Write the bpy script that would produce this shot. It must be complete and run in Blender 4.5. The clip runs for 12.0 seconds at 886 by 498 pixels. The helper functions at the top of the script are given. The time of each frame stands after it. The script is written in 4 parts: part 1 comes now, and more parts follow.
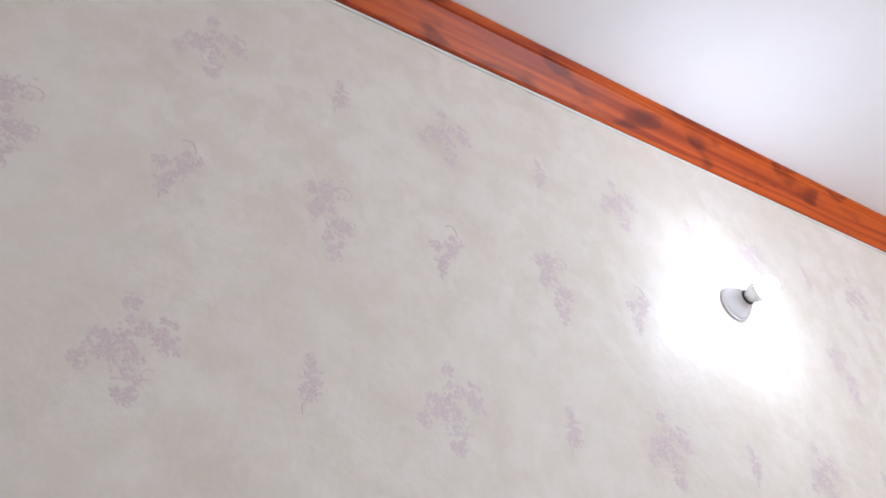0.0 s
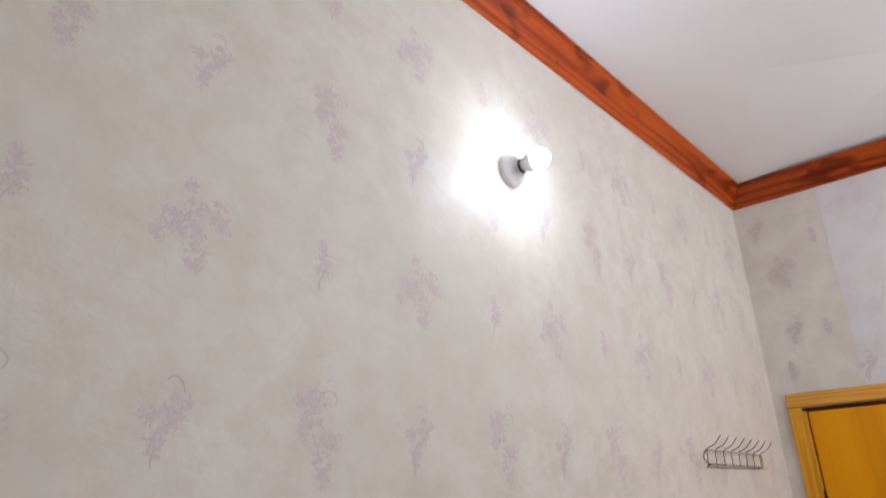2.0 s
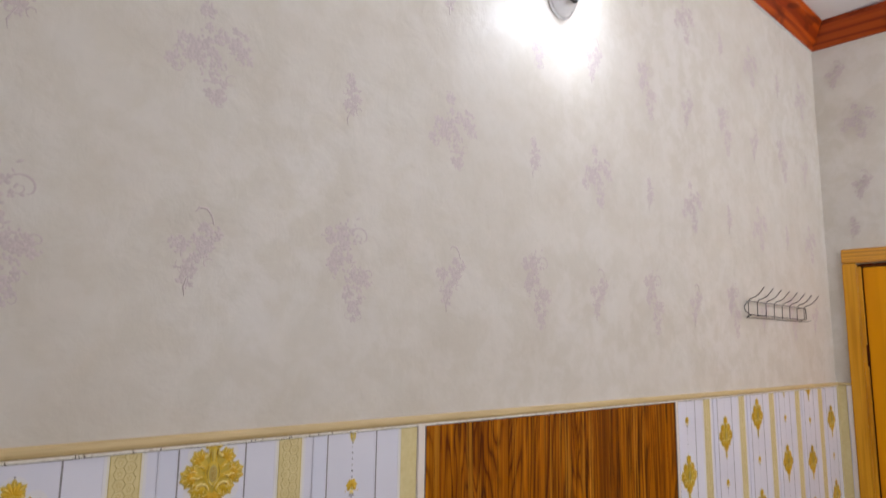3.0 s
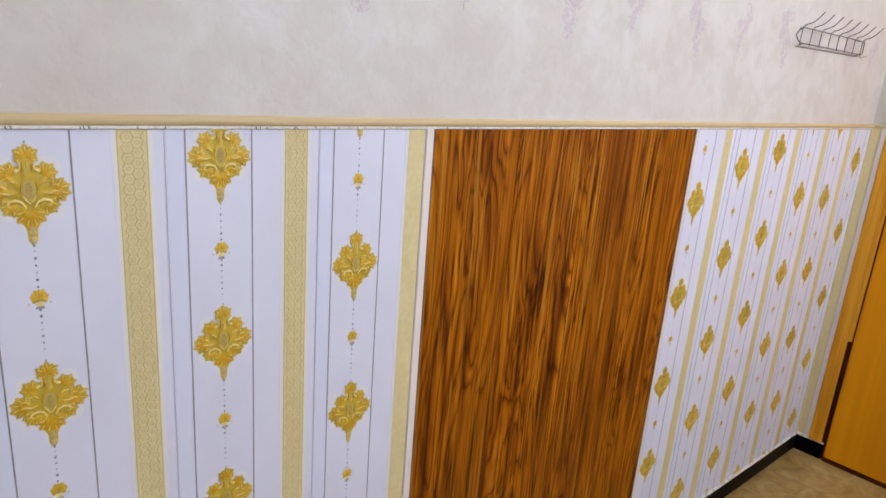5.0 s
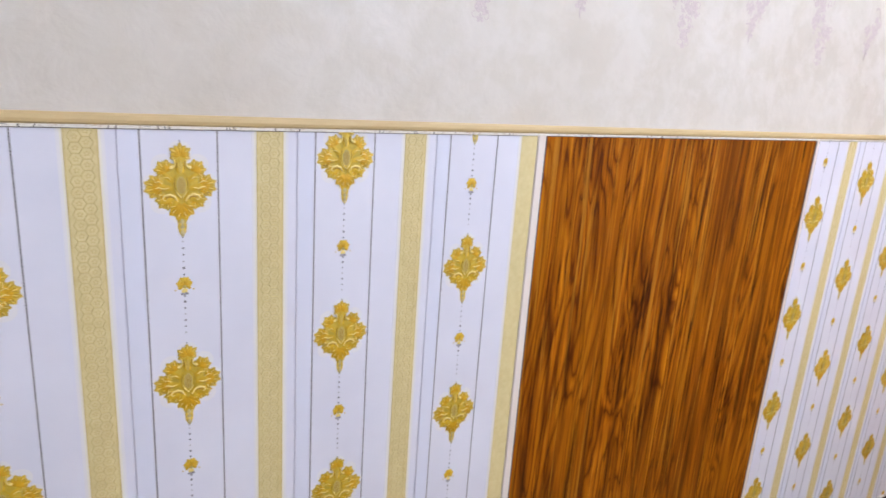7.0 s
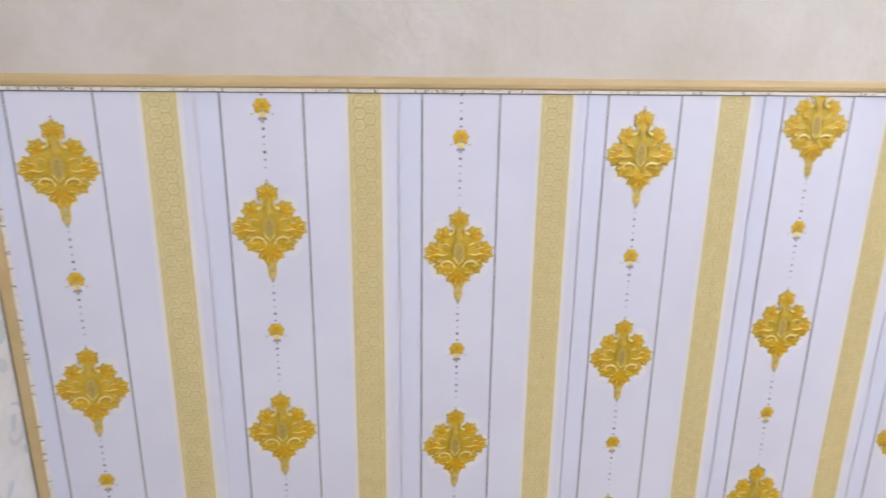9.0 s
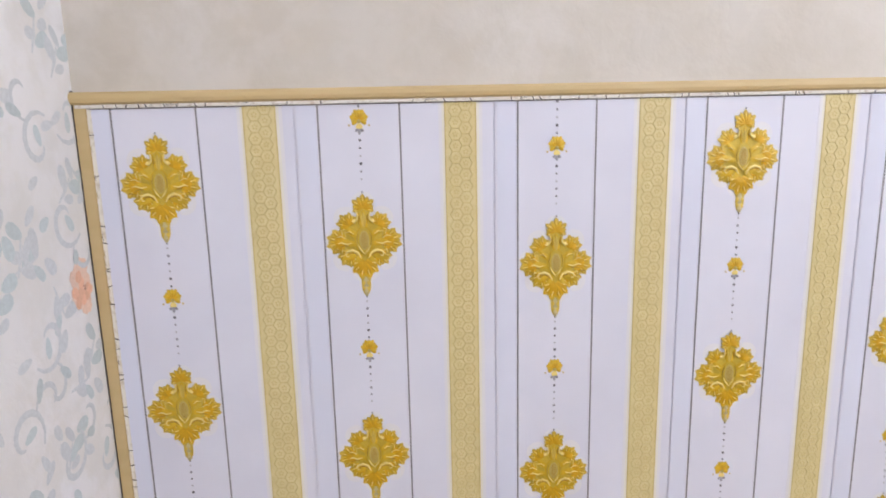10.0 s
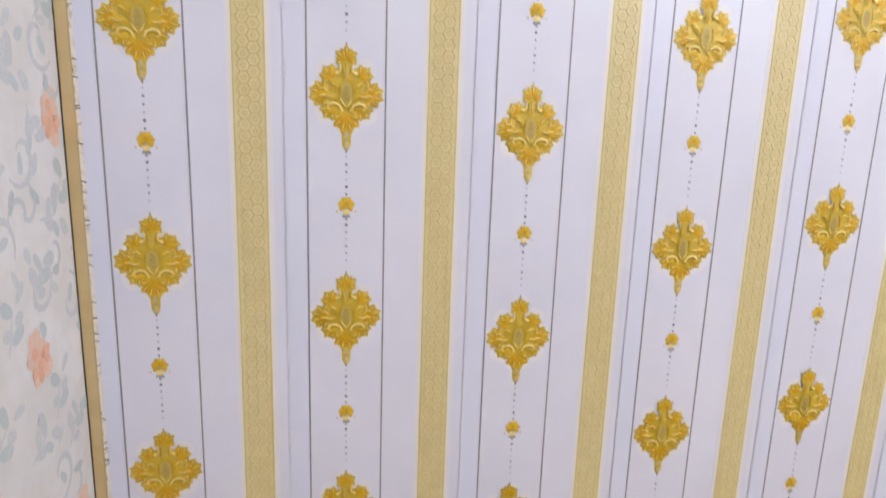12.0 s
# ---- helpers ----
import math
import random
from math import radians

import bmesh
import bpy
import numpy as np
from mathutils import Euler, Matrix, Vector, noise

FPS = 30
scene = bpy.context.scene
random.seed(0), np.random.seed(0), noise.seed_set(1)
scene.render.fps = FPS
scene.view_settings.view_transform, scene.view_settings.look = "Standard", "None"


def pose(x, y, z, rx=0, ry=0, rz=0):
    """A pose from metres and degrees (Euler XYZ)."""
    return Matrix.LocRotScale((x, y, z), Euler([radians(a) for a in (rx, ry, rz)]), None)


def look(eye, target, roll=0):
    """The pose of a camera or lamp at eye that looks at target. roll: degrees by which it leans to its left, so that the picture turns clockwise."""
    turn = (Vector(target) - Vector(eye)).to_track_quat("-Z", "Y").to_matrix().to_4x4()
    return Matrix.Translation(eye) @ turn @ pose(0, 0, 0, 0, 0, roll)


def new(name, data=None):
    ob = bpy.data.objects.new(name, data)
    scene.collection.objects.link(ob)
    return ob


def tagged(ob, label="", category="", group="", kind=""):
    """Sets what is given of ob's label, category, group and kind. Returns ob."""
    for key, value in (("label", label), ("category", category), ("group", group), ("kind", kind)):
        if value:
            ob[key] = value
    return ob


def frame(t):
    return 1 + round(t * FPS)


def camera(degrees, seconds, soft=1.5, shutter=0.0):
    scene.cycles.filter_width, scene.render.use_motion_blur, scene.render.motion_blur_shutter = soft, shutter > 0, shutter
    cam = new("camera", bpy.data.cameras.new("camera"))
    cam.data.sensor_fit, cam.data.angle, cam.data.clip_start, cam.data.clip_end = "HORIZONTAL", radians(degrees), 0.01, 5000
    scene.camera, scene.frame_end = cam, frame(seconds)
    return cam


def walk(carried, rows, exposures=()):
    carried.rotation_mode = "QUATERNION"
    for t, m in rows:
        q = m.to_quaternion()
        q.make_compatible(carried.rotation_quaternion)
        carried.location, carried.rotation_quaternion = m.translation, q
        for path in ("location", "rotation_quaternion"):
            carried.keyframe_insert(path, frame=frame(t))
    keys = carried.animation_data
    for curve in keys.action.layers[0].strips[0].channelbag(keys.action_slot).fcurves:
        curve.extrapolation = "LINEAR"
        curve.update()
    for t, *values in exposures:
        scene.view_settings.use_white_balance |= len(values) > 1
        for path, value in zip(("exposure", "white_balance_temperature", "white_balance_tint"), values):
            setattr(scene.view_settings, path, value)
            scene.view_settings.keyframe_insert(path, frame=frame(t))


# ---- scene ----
cam = camera(69.1, 12.0, 1.5, 0.3)
PATH = [
    (0, (0.489, -0.93, 1.736), (1.331, 0.497, 2.856), -1.2),
    (0.5, (0.528, -0.925, 1.725), (1.548, 0.466, 2.737), -0.5),
    (1, (0.584, -0.96, 1.713), (1.86, 0.258, 2.656), -0.3),
    (1.5, (0.607, -0.961, 1.702), (1.994, 0.159, 2.609), -2.4),
    (2, (0.618, -0.967, 1.688), (1.98, 0.294, 2.432), -1.6),
    (2.5, (0.655, -0.953, 1.676), (2.006, 0.435, 2.173), -0.4),
    (3, (0.678, -0.966, 1.679), (2.006, 0.499, 1.978), 0.8),
    (3.2, (0.686, -0.967, 1.676), (2.018, 0.514, 1.863), 1.6),
    (4.8, (0.727, -0.967, 1.644), (1.99, 0.508, 1.168), 4.2),
    (5, (0.727, -0.968, 1.64), (1.982, 0.493, 1.101), 4.4),
    (5.5, (0.722, -0.963, 1.635), (1.955, 0.487, 1.02), 6.5),
    (6, (0.723, -0.963, 1.633), (1.918, 0.507, 0.992), 6.2),
    (6.5, (0.711, -0.968, 1.628), (1.838, 0.584, 1.061), 4.8),
    (8.3, (0.544, -0.891, 1.589), (1.164, 0.946, 1.095), 2.0),
    (8.5, (0.526, -0.874, 1.584), (1.019, 0.998, 1.082), 1.4),
    (9, (0.475, -0.847, 1.564), (0.702, 1.061, 1.012), 0.7),
    (9.5, (0.419, -0.845, 1.551), (0.469, 1.104, 1.103), -0.4),
    (10, (0.395, -0.832, 1.501), (0.518, 1.127, 1.119), -1.3),
    (10.5, (0.382, -0.851, 1.438), (0.648, 1.092, 1.048), -0.5),
    (11, (0.373, -0.887, 1.384), (0.679, 1.031, 0.905), 1.2),
    (11.5, (0.355, -0.898, 1.328), (0.688, 0.978, 0.721), 1.8),
    (12, (0.324, -0.877, 1.334), (0.668, 1.05, 0.921), 1.9),
]
# brightness of the clip's camera drifts a little on the way
EXPOSURES = [(0.0, 0.14, 6350, 10), (0.5, -0.06, 6400, 10), (1.5, -0.18, 6550, 10), (2.5, -0.24, 6800, 10), (3.2, -0.22, 6800, 10), (4.8, 0.25, 6150, 10),
             (5.5, 0.52, 6100, 10), (6.7, 0.58, 6100, 10), (8.4, 0.54, 6150, 10), (9.5, 0.68, 6400, 10), (12.0, 0.68, 6500, 10)]

walk(cam, [(t, look(eye, target, roll)) for t, eye, target, roll in PATH], EXPOSURES)

# ---- sizes of the room, metres ----
EAST, SOUTH, CEIL, CROWN = 3.889, -3.2, 3.185, 3.08
TRIM_LO, TRIM_HI = 1.5345, 1.5480
BASE_H = 0.078
PITCH = 0.302                     # repeat of the printed ornament

# ---- world and lights ----
world = bpy.data.worlds.new("night")
world.use_nodes = True
world.node_tree.nodes["Background"].inputs[0].default_value = (0.02, 0.022, 0.03, 1)
world.node_tree.nodes["Background"].inputs[1].default_value = 0.3
scene.world = world
BULB_STRENGTH = 228.0
BULB_COLOUR = (0.86, 0.96, 1.17)
ROOM_WATTS = 67.0
ROOM_COLOUR = (0.932, 0.98, 1.095)


# ---- materials ----
def mat(name, colour, rough=0.5, metal=0.0, spec=0.5):
    m = bpy.data.materials.new(name)
    m.use_nodes = True
    b = m.node_tree.nodes["Principled BSDF"]
    b.inputs["Base Color"].default_value = (*colour, 1)
    b.inputs["Roughness"].default_value = rough
    b.inputs["Metallic"].default_value = metal
    b.inputs["Specular IOR Level"].default_value = spec
    return m


def node(m, kind, **settings):
    n = m.node_tree.nodes.new(kind)
    for key, value in settings.items():
        n.inputs[key.replace("_", " ")].default_value = value
    return n


def link(m, a, b):
    m.node_tree.links.new(a, b)


def coords(m, scale=(1, 1, 1), random_shift=False):
    tc = m.node_tree.nodes.new("ShaderNodeTexCoord")
    mp = m.node_tree.nodes.new("ShaderNodeMapping")
    mp.inputs["Scale"].default_value = scale
    link(m, tc.outputs["Object"], mp.inputs["Vector"])
    if random_shift:
        info = m.node_tree.nodes.new("ShaderNodeObjectInfo")
        mul = node(m, "ShaderNodeMath")
        mul.operation = "MULTIPLY"
        mul.inputs[1].default_value = 7.3
        link(m, info.outputs["Random"], mul.inputs[0])
        link(m, mul.outputs[0], mp.inputs["Location"])
    return mp.outputs["Vector"]


def noise_tex(m, vec, scale, detail=4.0, rough=0.55, distort=0.0):
    n = node(m, "ShaderNodeTexNoise", Scale=scale, Detail=detail, Roughness=rough, Distortion=distort)
    link(m, vec, n.inputs["Vector"])
    return n.outputs["Fac"]


def ramp(m, fac, stops):
    n = m.node_tree.nodes.new("ShaderNodeValToRGB")
    els = n.color_ramp.elements
    while len(els) < len(stops):
        els.new(0.5)
    for e, (p, c) in zip(els, stops):
        e.position, e.color = p, (*c, 1)
    link(m, fac, n.inputs["Fac"])
    return n.outputs["Color"]


def mix(m, fac, a, b, blend="MIX"):
    n = m.node_tree.nodes.new("ShaderNodeMix")
    n.data_type, n.blend_type = "RGBA", blend
    if hasattr(fac, "is_linked"):
        link(m, fac, n.inputs[0])
    else:
        n.inputs[0].default_value = fac
    link(m, a, n.inputs[6])
    link(m, b, n.inputs[7])
    return n.outputs[2]


def base(m, colour):
    link(m, colour, m.node_tree.nodes["Principled BSDF"].inputs["Base Color"])


def rough_by(m, fac, lo, hi):
    n = node(m, "ShaderNodeMapRange")
    n.inputs["To Min"].default_value, n.inputs["To Max"].default_value = lo, hi
    link(m, fac, n.inputs["Value"])
    link(m, n.outputs[0], m.node_tree.nodes["Principled BSDF"].inputs["Roughness"])


def bump(m, fac, strength=0.2, distance=0.002):
    n = node(m, "ShaderNodeBump", Strength=strength, Distance=distance)
    link(m, fac, n.inputs["Height"])
    link(m, n.outputs[0], m.node_tree.nodes["Principled BSDF"].inputs["Normal"])


def paper(name, stops, scale=5.0):
    """Vinyl wallpaper: cloudy tint, pearly patches, embossed skin."""
    m = mat(name, (0.7, 0.66, 0.62), 0.45)
    v = coords(m)
    cloud = noise_tex(m, v, scale, 4.0, 0.5, 0.15)
    fine = noise_tex(m, v, 38.0, 6.0, 0.65, 0.4)
    col = ramp(m, cloud, stops)
    tint = ramp(m, fine, [(0.3, (0.94, 0.94, 0.94)), (0.7, (1, 1, 1))])
    col = mix(m, 0.6, col, tint, "MULTIPLY")
    # feathery brushed patches of pearl ink, denser in some places
    brushed = noise_tex(m, v, 12.0, 9.0, 0.66, 0.25)
    dense = noise_tex(m, v, 2.1, 2.0, 0.5)
    patch = mix(m, 0.55, ramp(m, brushed, [(0.44, (0, 0, 0)), (0.56, (1, 1, 1))]), ramp(m, dense, [(0.40, (0, 0, 0)), (0.62, (1, 1, 1))]), "MULTIPLY")
    base(m, mix(m, 0.8, col, ramp(m, patch, [(0.0, (0.92, 0.91, 0.87)), (1.0, (1, 1, 1))]), "MULTIPLY"))
    rough_by(m, patch, 0.62, 0.48)
    relief = ramp(m, noise_tex(m, v, 14.0, 6.0, 0.6, 0.3), [(0.40, (0, 0, 0)), (0.60, (1, 1, 1))])
    bump(m, relief, 0.11, 0.005)
    return m


def print_mat(name, colour, rough, vary=0.25, spec=0.5, foil=0.0):
    """Printed ink whose tone shifts a little from petal to petal."""
    m = mat(name, colour, rough, foil, spec)
    g = m.node_tree.nodes.new("ShaderNodeNewGeometry")
    lo = tuple(c * (1 - vary) for c in colour)
    hi = tuple(min(1, c * (1 + vary)) for c in colour)
    isl = ramp(m, g.outputs["Random Per Island"], [(0, lo), (1, hi)])
    grain = ramp(m, noise_tex(m, coords(m), 220.0, 3.0), [(0.3, (0.8, 0.8, 0.8)), (0.7, (1, 1, 1))])
    base(m, mix(m, 0.7, isl, grain, "MULTIPLY"))
    return m


def wood(name, stops, grain_scale, rough, long_axis="z", cathedral=0.0, fine=0.35, spec=0.5, shift=False, knots=None):
    m = mat(name, stops[0][1], rough, 0, spec)
    s = {"x": (0.045, 1, 1), "y": (1, 0.045, 1), "z": (1, 1, 0.045)}[long_axis]
    v = coords(m, s, shift)
    broad = noise_tex(m, v, grain_scale, 3.0, 0.5, 0.9 + cathedral)
    w = node(m, "ShaderNodeTexWave", Scale=grain_scale * 0.55, Distortion=9.0 + 8 * cathedral, Detail=3.0)
    w.inputs["Detail Scale"].default_value = 1.6
    w.bands_direction = {"x": "Z", "y": "Z", "z": "X"}[long_axis]
    link(m, v, w.inputs["Vector"])
    both = node(m, "ShaderNodeMath")
    both.operation = "ADD"
    half = node(m, "ShaderNodeMath")
    half.operation = "MULTIPLY"
    half.inputs[1].default_value = 0.45
    link(m, w.outputs["Fac"], half.inputs[0])
    part2 = node(m, "ShaderNodeMath")
    part2.operation = "MULTIPLY"
    part2.inputs[1].default_value = 0.62
    link(m, broad, part2.inputs[0])
    link(m, half.outputs[0], both.inputs[0])
    link(m, part2.outputs[0], both.inputs[1])
    col = ramp(m, both.outputs[0], stops)
    s2 = {"x": (0.02, 1, 1), "y": (1, 0.02, 1), "z": (1, 1, 0.02)}[long_axis]
    streak = noise_tex(m, coords(m, s2, shift), grain_scale * 7, 3.0, 0.6)
    col = mix(m, fine, col, ramp(m, streak, [(0.36, (0.36, 0.26, 0.18)), (0.52, (1.0, 1.0, 1.0))]), "MULTIPLY")
    if knots:
        s3 = {"x": (0.35, 1, 1), "y": (1, 0.35, 1), "z": (1, 1, 0.35)}[long_axis]
        kn = noise_tex(m, coords(m, s3), knots, 1.5, 0.5, 0.6)
        col = mix(m, 0.8, col, ramp(m, kn, [(0.34, (0.36, 0.26, 0.22)), (0.46, (1, 1, 1))]), "MULTIPLY")
    base(m, col)
    bump(m, streak, 0.08, 0.001)
    return m


M_PAPER = paper("vinyl_wallpaper", [(0.32, (0.615, 0.56, 0.495)), (0.5, (0.645, 0.595, 0.535)), (0.68, (0.66, 0.615, 0.565))])
# lilac tint of the wall's lit side, light put into the colour
M_LIT_LILAC = paper("lit_lilac_tint", [(0.3, (0.62, 0.575, 0.60)), (0.7, (0.695, 0.66, 0.68))])
M_FLORAL_PAPER = paper("floral_wallpaper", [(0.35, (0.76, 0.765, 0.78)), (0.65, (0.83, 0.83, 0.845))], 3.0)
M_MOTIF = print_mat("lilac_print", (0.595, 0.503, 0.49), 0.5, 0.05)
M_MOTIF_LINE = print_mat("lilac_outline", (0.575, 0.482, 0.47), 0.5, 0.05)
M_TEAL = print_mat("pale_teal_print", (0.65, 0.685, 0.71), 0.55, 0.05)
M_TEAL_DEEP = print_mat("teal_print", (0.58, 0.655, 0.67), 0.55, 0.06)
M_PEACH = print_mat("peach_print", (0.84, 0.50, 0.345), 0.55, 0.10)
M_PEACH_PALE = print_mat("pale_peach_print", (0.84, 0.62, 0.50), 0.55, 0.06)
M_PEACH_DARK = print_mat("peach_heart", (0.45, 0.24, 0.2), 0.55, 0.1)
M_CREAM_PLASTER = paper("painted_plaster", [(0.3, (0.62, 0.60, 0.57)), (0.7, (0.68, 0.66, 0.63))], 2.0)

M_PANEL = mat("white_pvc", (0.72, 0.715, 0.80), 0.38)
_v = coords(M_PANEL)
base(M_PANEL, ramp(M_PANEL, noise_tex(M_PANEL, _v, 6.0, 5.0), [(0.3, (0.68, 0.675, 0.765)), (0.7, (0.735, 0.73, 0.815))]))
bump(M_PANEL, noise_tex(M_PANEL, coords(M_PANEL, (1, 1, 0.2)), 420.0, 2.0), 0.05, 0.0005)
M_PANEL_PALE = mat("pale_blue_pvc", (0.69, 0.70, 0.81), 0.36)
M_HALO = mat("pale_yellow_print", (0.77, 0.735, 0.66), 0.4)
M_HALO_SOFT = mat("faint_yellow_print", (0.745, 0.725, 0.75), 0.4)
M_AMBER_LINE = mat("amber_vein_print", (0.42, 0.24, 0.02), 0.4)
M_ROPE = mat("grey_rope_print", (0.2, 0.19, 0.2), 0.45)
_w = node(M_ROPE, "ShaderNodeTexWave", Scale=140.0, Distortion=1.5)
_w.bands_direction = "DIAGONAL"
link(M_ROPE, coords(M_ROPE), _w.inputs["Vector"])
base(M_ROPE, ramp(M_ROPE, _w.outputs["Fac"], [(0.30, (0.12, 0.115, 0.125)), (0.8, (0.44, 0.43, 0.45))]))
M_BAND = mat("gold_band_print", (0.64, 0.52, 0.22), 0.38)
base(M_BAND, ramp(M_BAND, noise_tex(M_BAND, coords(M_BAND), 90.0, 4.0), [(0.3, (0.655, 0.54, 0.26)), (0.7, (0.72, 0.61, 0.325))]))
M_BAND_LINE = mat("gold_relief_line", (0.60, 0.475, 0.20), 0.36)
FOIL = 0.10                       # the gold inks are part metallic
M_GOLD = print_mat("gold_petal_print", (0.71, 0.46, 0.024), 0.48, 0.10, 0.5, FOIL)
M_GOLD_DEEP = print_mat("amber_petal_print", (0.71, 0.40, 0.006), 0.48, 0.10, 0.5, FOIL)
M_GOLD_TIP = print_mat("dusty_gold_tip", (0.66, 0.47, 0.08), 0.48, 0.10, 0.5, FOIL)
M_GOLD_PALE = print_mat("pale_gold_scroll", (0.88, 0.71, 0.24), 0.42, 0.08, 0.5, 0.2)
M_GOLD_BODY = print_mat("tan_gold_body", (0.67, 0.47, 0.048), 0.48, 0.1, 0.5, FOIL)
M_OLIVE = print_mat("olive_lattice", (0.55, 0.42, 0.12), 0.46, 0.1, 0.5, FOIL)
M_STALK = print_mat("grey_gold_stalk", (0.54, 0.45, 0.22), 0.42, 0.2, 0.5, FOIL)
M_BEAD = print_mat("grey_bead_print", (0.25, 0.24, 0.27), 0.4, 0.6)
for m in (M_BAND, M_BAND_LINE, M_GOLD, M_GOLD_DEEP, M_GOLD_TIP, M_GOLD_BODY, M_OLIVE, M_STALK):
    b = m.node_tree.nodes["Principled BSDF"]          # pearl varnish over the inks
    b.inputs["Coat Weight"].default_value, b.inputs["Coat Roughness"].default_value, b.inputs["Coat IOR"].default_value = 0.08, 0.4, 1.5
M_BEAD_PALE = print_mat("pale_grey_bead_print", (0.52, 0.50, 0.54), 0.4, 0.1)
M_TAN = mat("tan_pvc_trim", (0.56, 0.42, 0.21), 0.55)
base(M_TAN, ramp(M_TAN, noise_tex(M_TAN, coords(M_TAN, (0.2, 1, 1)), 40.0, 4.0), [(0.3, (0.54, 0.40, 0.19)), (0.7, (0.60, 0.45, 0.23))]))
M_CUT = mat("cream_cut_edge", (0.74, 0.67, 0.57), 0.6)
base(M_CUT, ramp(M_CUT, noise_tex(M_CUT, coords(M_CUT), 130.0, 4.0), [(0.33, (0.62, 0.55, 0.46)), (0.5, (0.80, 0.76, 0.69))]))
M_CREAM_STRIP = mat("cream_pvc_strip", (0.78, 0.70, 0.63), 0.4)
M_DASH = mat("dark_print_and_shade", (0.10, 0.085, 0.075), 0.5)
M_WOOD = mat("walnut_print", (0.25, 0.09, 0.01), 0.38, 0.0, 0.12)


def walnut(m):
    """Printed walnut: straight lanes of tan, amber and brown, with flame figures in some of them and fine light and dark pores."""
    long_v = coords(m, (1, 1, 0.06), True)
    lanes = noise_tex(m, long_v, 27.0, 6.0, 0.62, 0.8)
    tone = ramp(m, lanes, [(0.28, (0.055, 0.011, 0.001)), (0.40, (0.175, 0.042, 0.001)), (0.52, (0.305, 0.085, 0.001)), (0.62, (0.37, 0.120, 0.002)), (0.74, (0.225, 0.058, 0.001))])
    # flame figure: contour lines of a stretched noise
    field = noise_tex(m, coords(m, (1, 1, 0.17), True), 8.0, 3.0, 0.5, 0.6)
    k = node(m, "ShaderNodeMath")
    k.operation = "MULTIPLY"
    k.inputs[1].default_value = 88.0
    link(m, field, k.inputs[0])
    sine = node(m, "ShaderNodeMath")
    sine.operation = "SINE"
    link(m, k.outputs[0], sine.inputs[0])
    unit = node(m, "ShaderNodeMapRange")
    unit.inputs["From Min"].default_value = -1.0
    link(m, sine.outputs[0], unit.inputs["Value"])
    flame = ramp(m, unit.outputs[0], [(0.0, (0.42, 0.30, 0.22)), (0.16, (0.82, 0.75, 0.66)), (0.62, (1, 1, 1)), (1.0, (1.2, 1.25, 1.5))])
    where = ramp(m, noise_tex(m, coords(m, (1, 1, 0.07), True), 9.0, 2.0, 0.5), [(0.45, (0, 0, 0)), (0.52, (1, 1, 1))])
    col = mix(m, where, tone, mix(m, 1.0, tone, flame, "MULTIPLY"))
    # fine straight grain: pale threads and dark pores
    threads = noise_tex(m, coords(m, (1, 1, 0.022), True), 62.0, 3.0, 0.65, 0.5)
    pale = node(m, "ShaderNodeRGB")
    pale.outputs[0].default_value = (0.46, 0.185, 0.014, 1)
    col = mix(m, ramp(m, threads, [(0.56, (0, 0, 0)), (0.62, (0.7, 0.7, 0.7))]), col, pale.outputs[0])
    pores = noise_tex(m, coords(m, (1, 1, 0.030), True), 85.0, 4.0, 0.7, 0.5)
    col = mix(m, 0.92, col, ramp(m, pores, [(0.35, (0.16, 0.08, 0.04)), (0.43, (1, 1, 1))]), "MULTIPLY")
    hairs = noise_tex(m, coords(m, (1, 1, 0.012), True), 170.0, 2.0, 0.5, 0.2)
    col = mix(m, 0.75, col, ramp(m, hairs, [(0.34, (0.42, 0.32, 0.25)), (0.46, (1, 1, 1)), (0.58, (1, 1, 1)), (0.68, (1.5, 1.6, 1.9))]), "MULTIPLY")
    base(m, col)
    bump(m, pores, 0.08, 0.001)


walnut(M_WOOD)
M_CROWN = wood("varnished_cornice", [(0.28, (0.26, 0.030, 0.003)), (0.5, (0.38, 0.052, 0.004)), (0.72, (0.47, 0.078, 0.006))], 12.0, 0.42, "x", 0.9, 0.12, 0.22, knots=17.0)
# east cornice: same varnish, grain along y, mixed darker to hold its shade
M_CROWN_SHADED = wood("varnished_cornice_shaded", [(0.28, (0.20, 0.024, 0.003)), (0.5, (0.29, 0.040, 0.004)), (0.72, (0.37, 0.060, 0.006))], 12.0, 0.42, "y", 0.9, 0.12, 0.22, knots=17.0)
M_DOOR = wood("honey_varnish_door", [(0.25, (0.66, 0.248, 0.001)), (0.5, (0.72, 0.28, 0.001)), (0.75, (0.75, 0.305, 0.002))], 6.0, 0.42, "z", 0.2, 0.08, 0.15)
M_CASING = wood("honey_varnish_casing", [(0.25, (0.55, 0.225, 0.006)), (0.5, (0.65, 0.285, 0.010)), (0.75, (0.71, 0.33, 0.018))], 26.0, 0.36, "z", 0.2, 0.18, 0.3)
M_CASING_H = wood("honey_varnish_head", [(0.25, (0.55, 0.225, 0.006)), (0.5, (0.65, 0.285, 0.010)), (0.75, (0.71, 0.33, 0.018))], 26.0, 0.36, "y", 0.2, 0.4)
M_REVEAL = wood("dark_door_reveal", [(0.3, (0.045, 0.009, 0.002)), (0.7, (0.10, 0.022, 0.004))], 20.0, 0.6, spec=0.08)
M_BLACK = mat("black_skirting_stone", (0.002, 0.002, 0.002), 0.3, 0.0, 0.03)
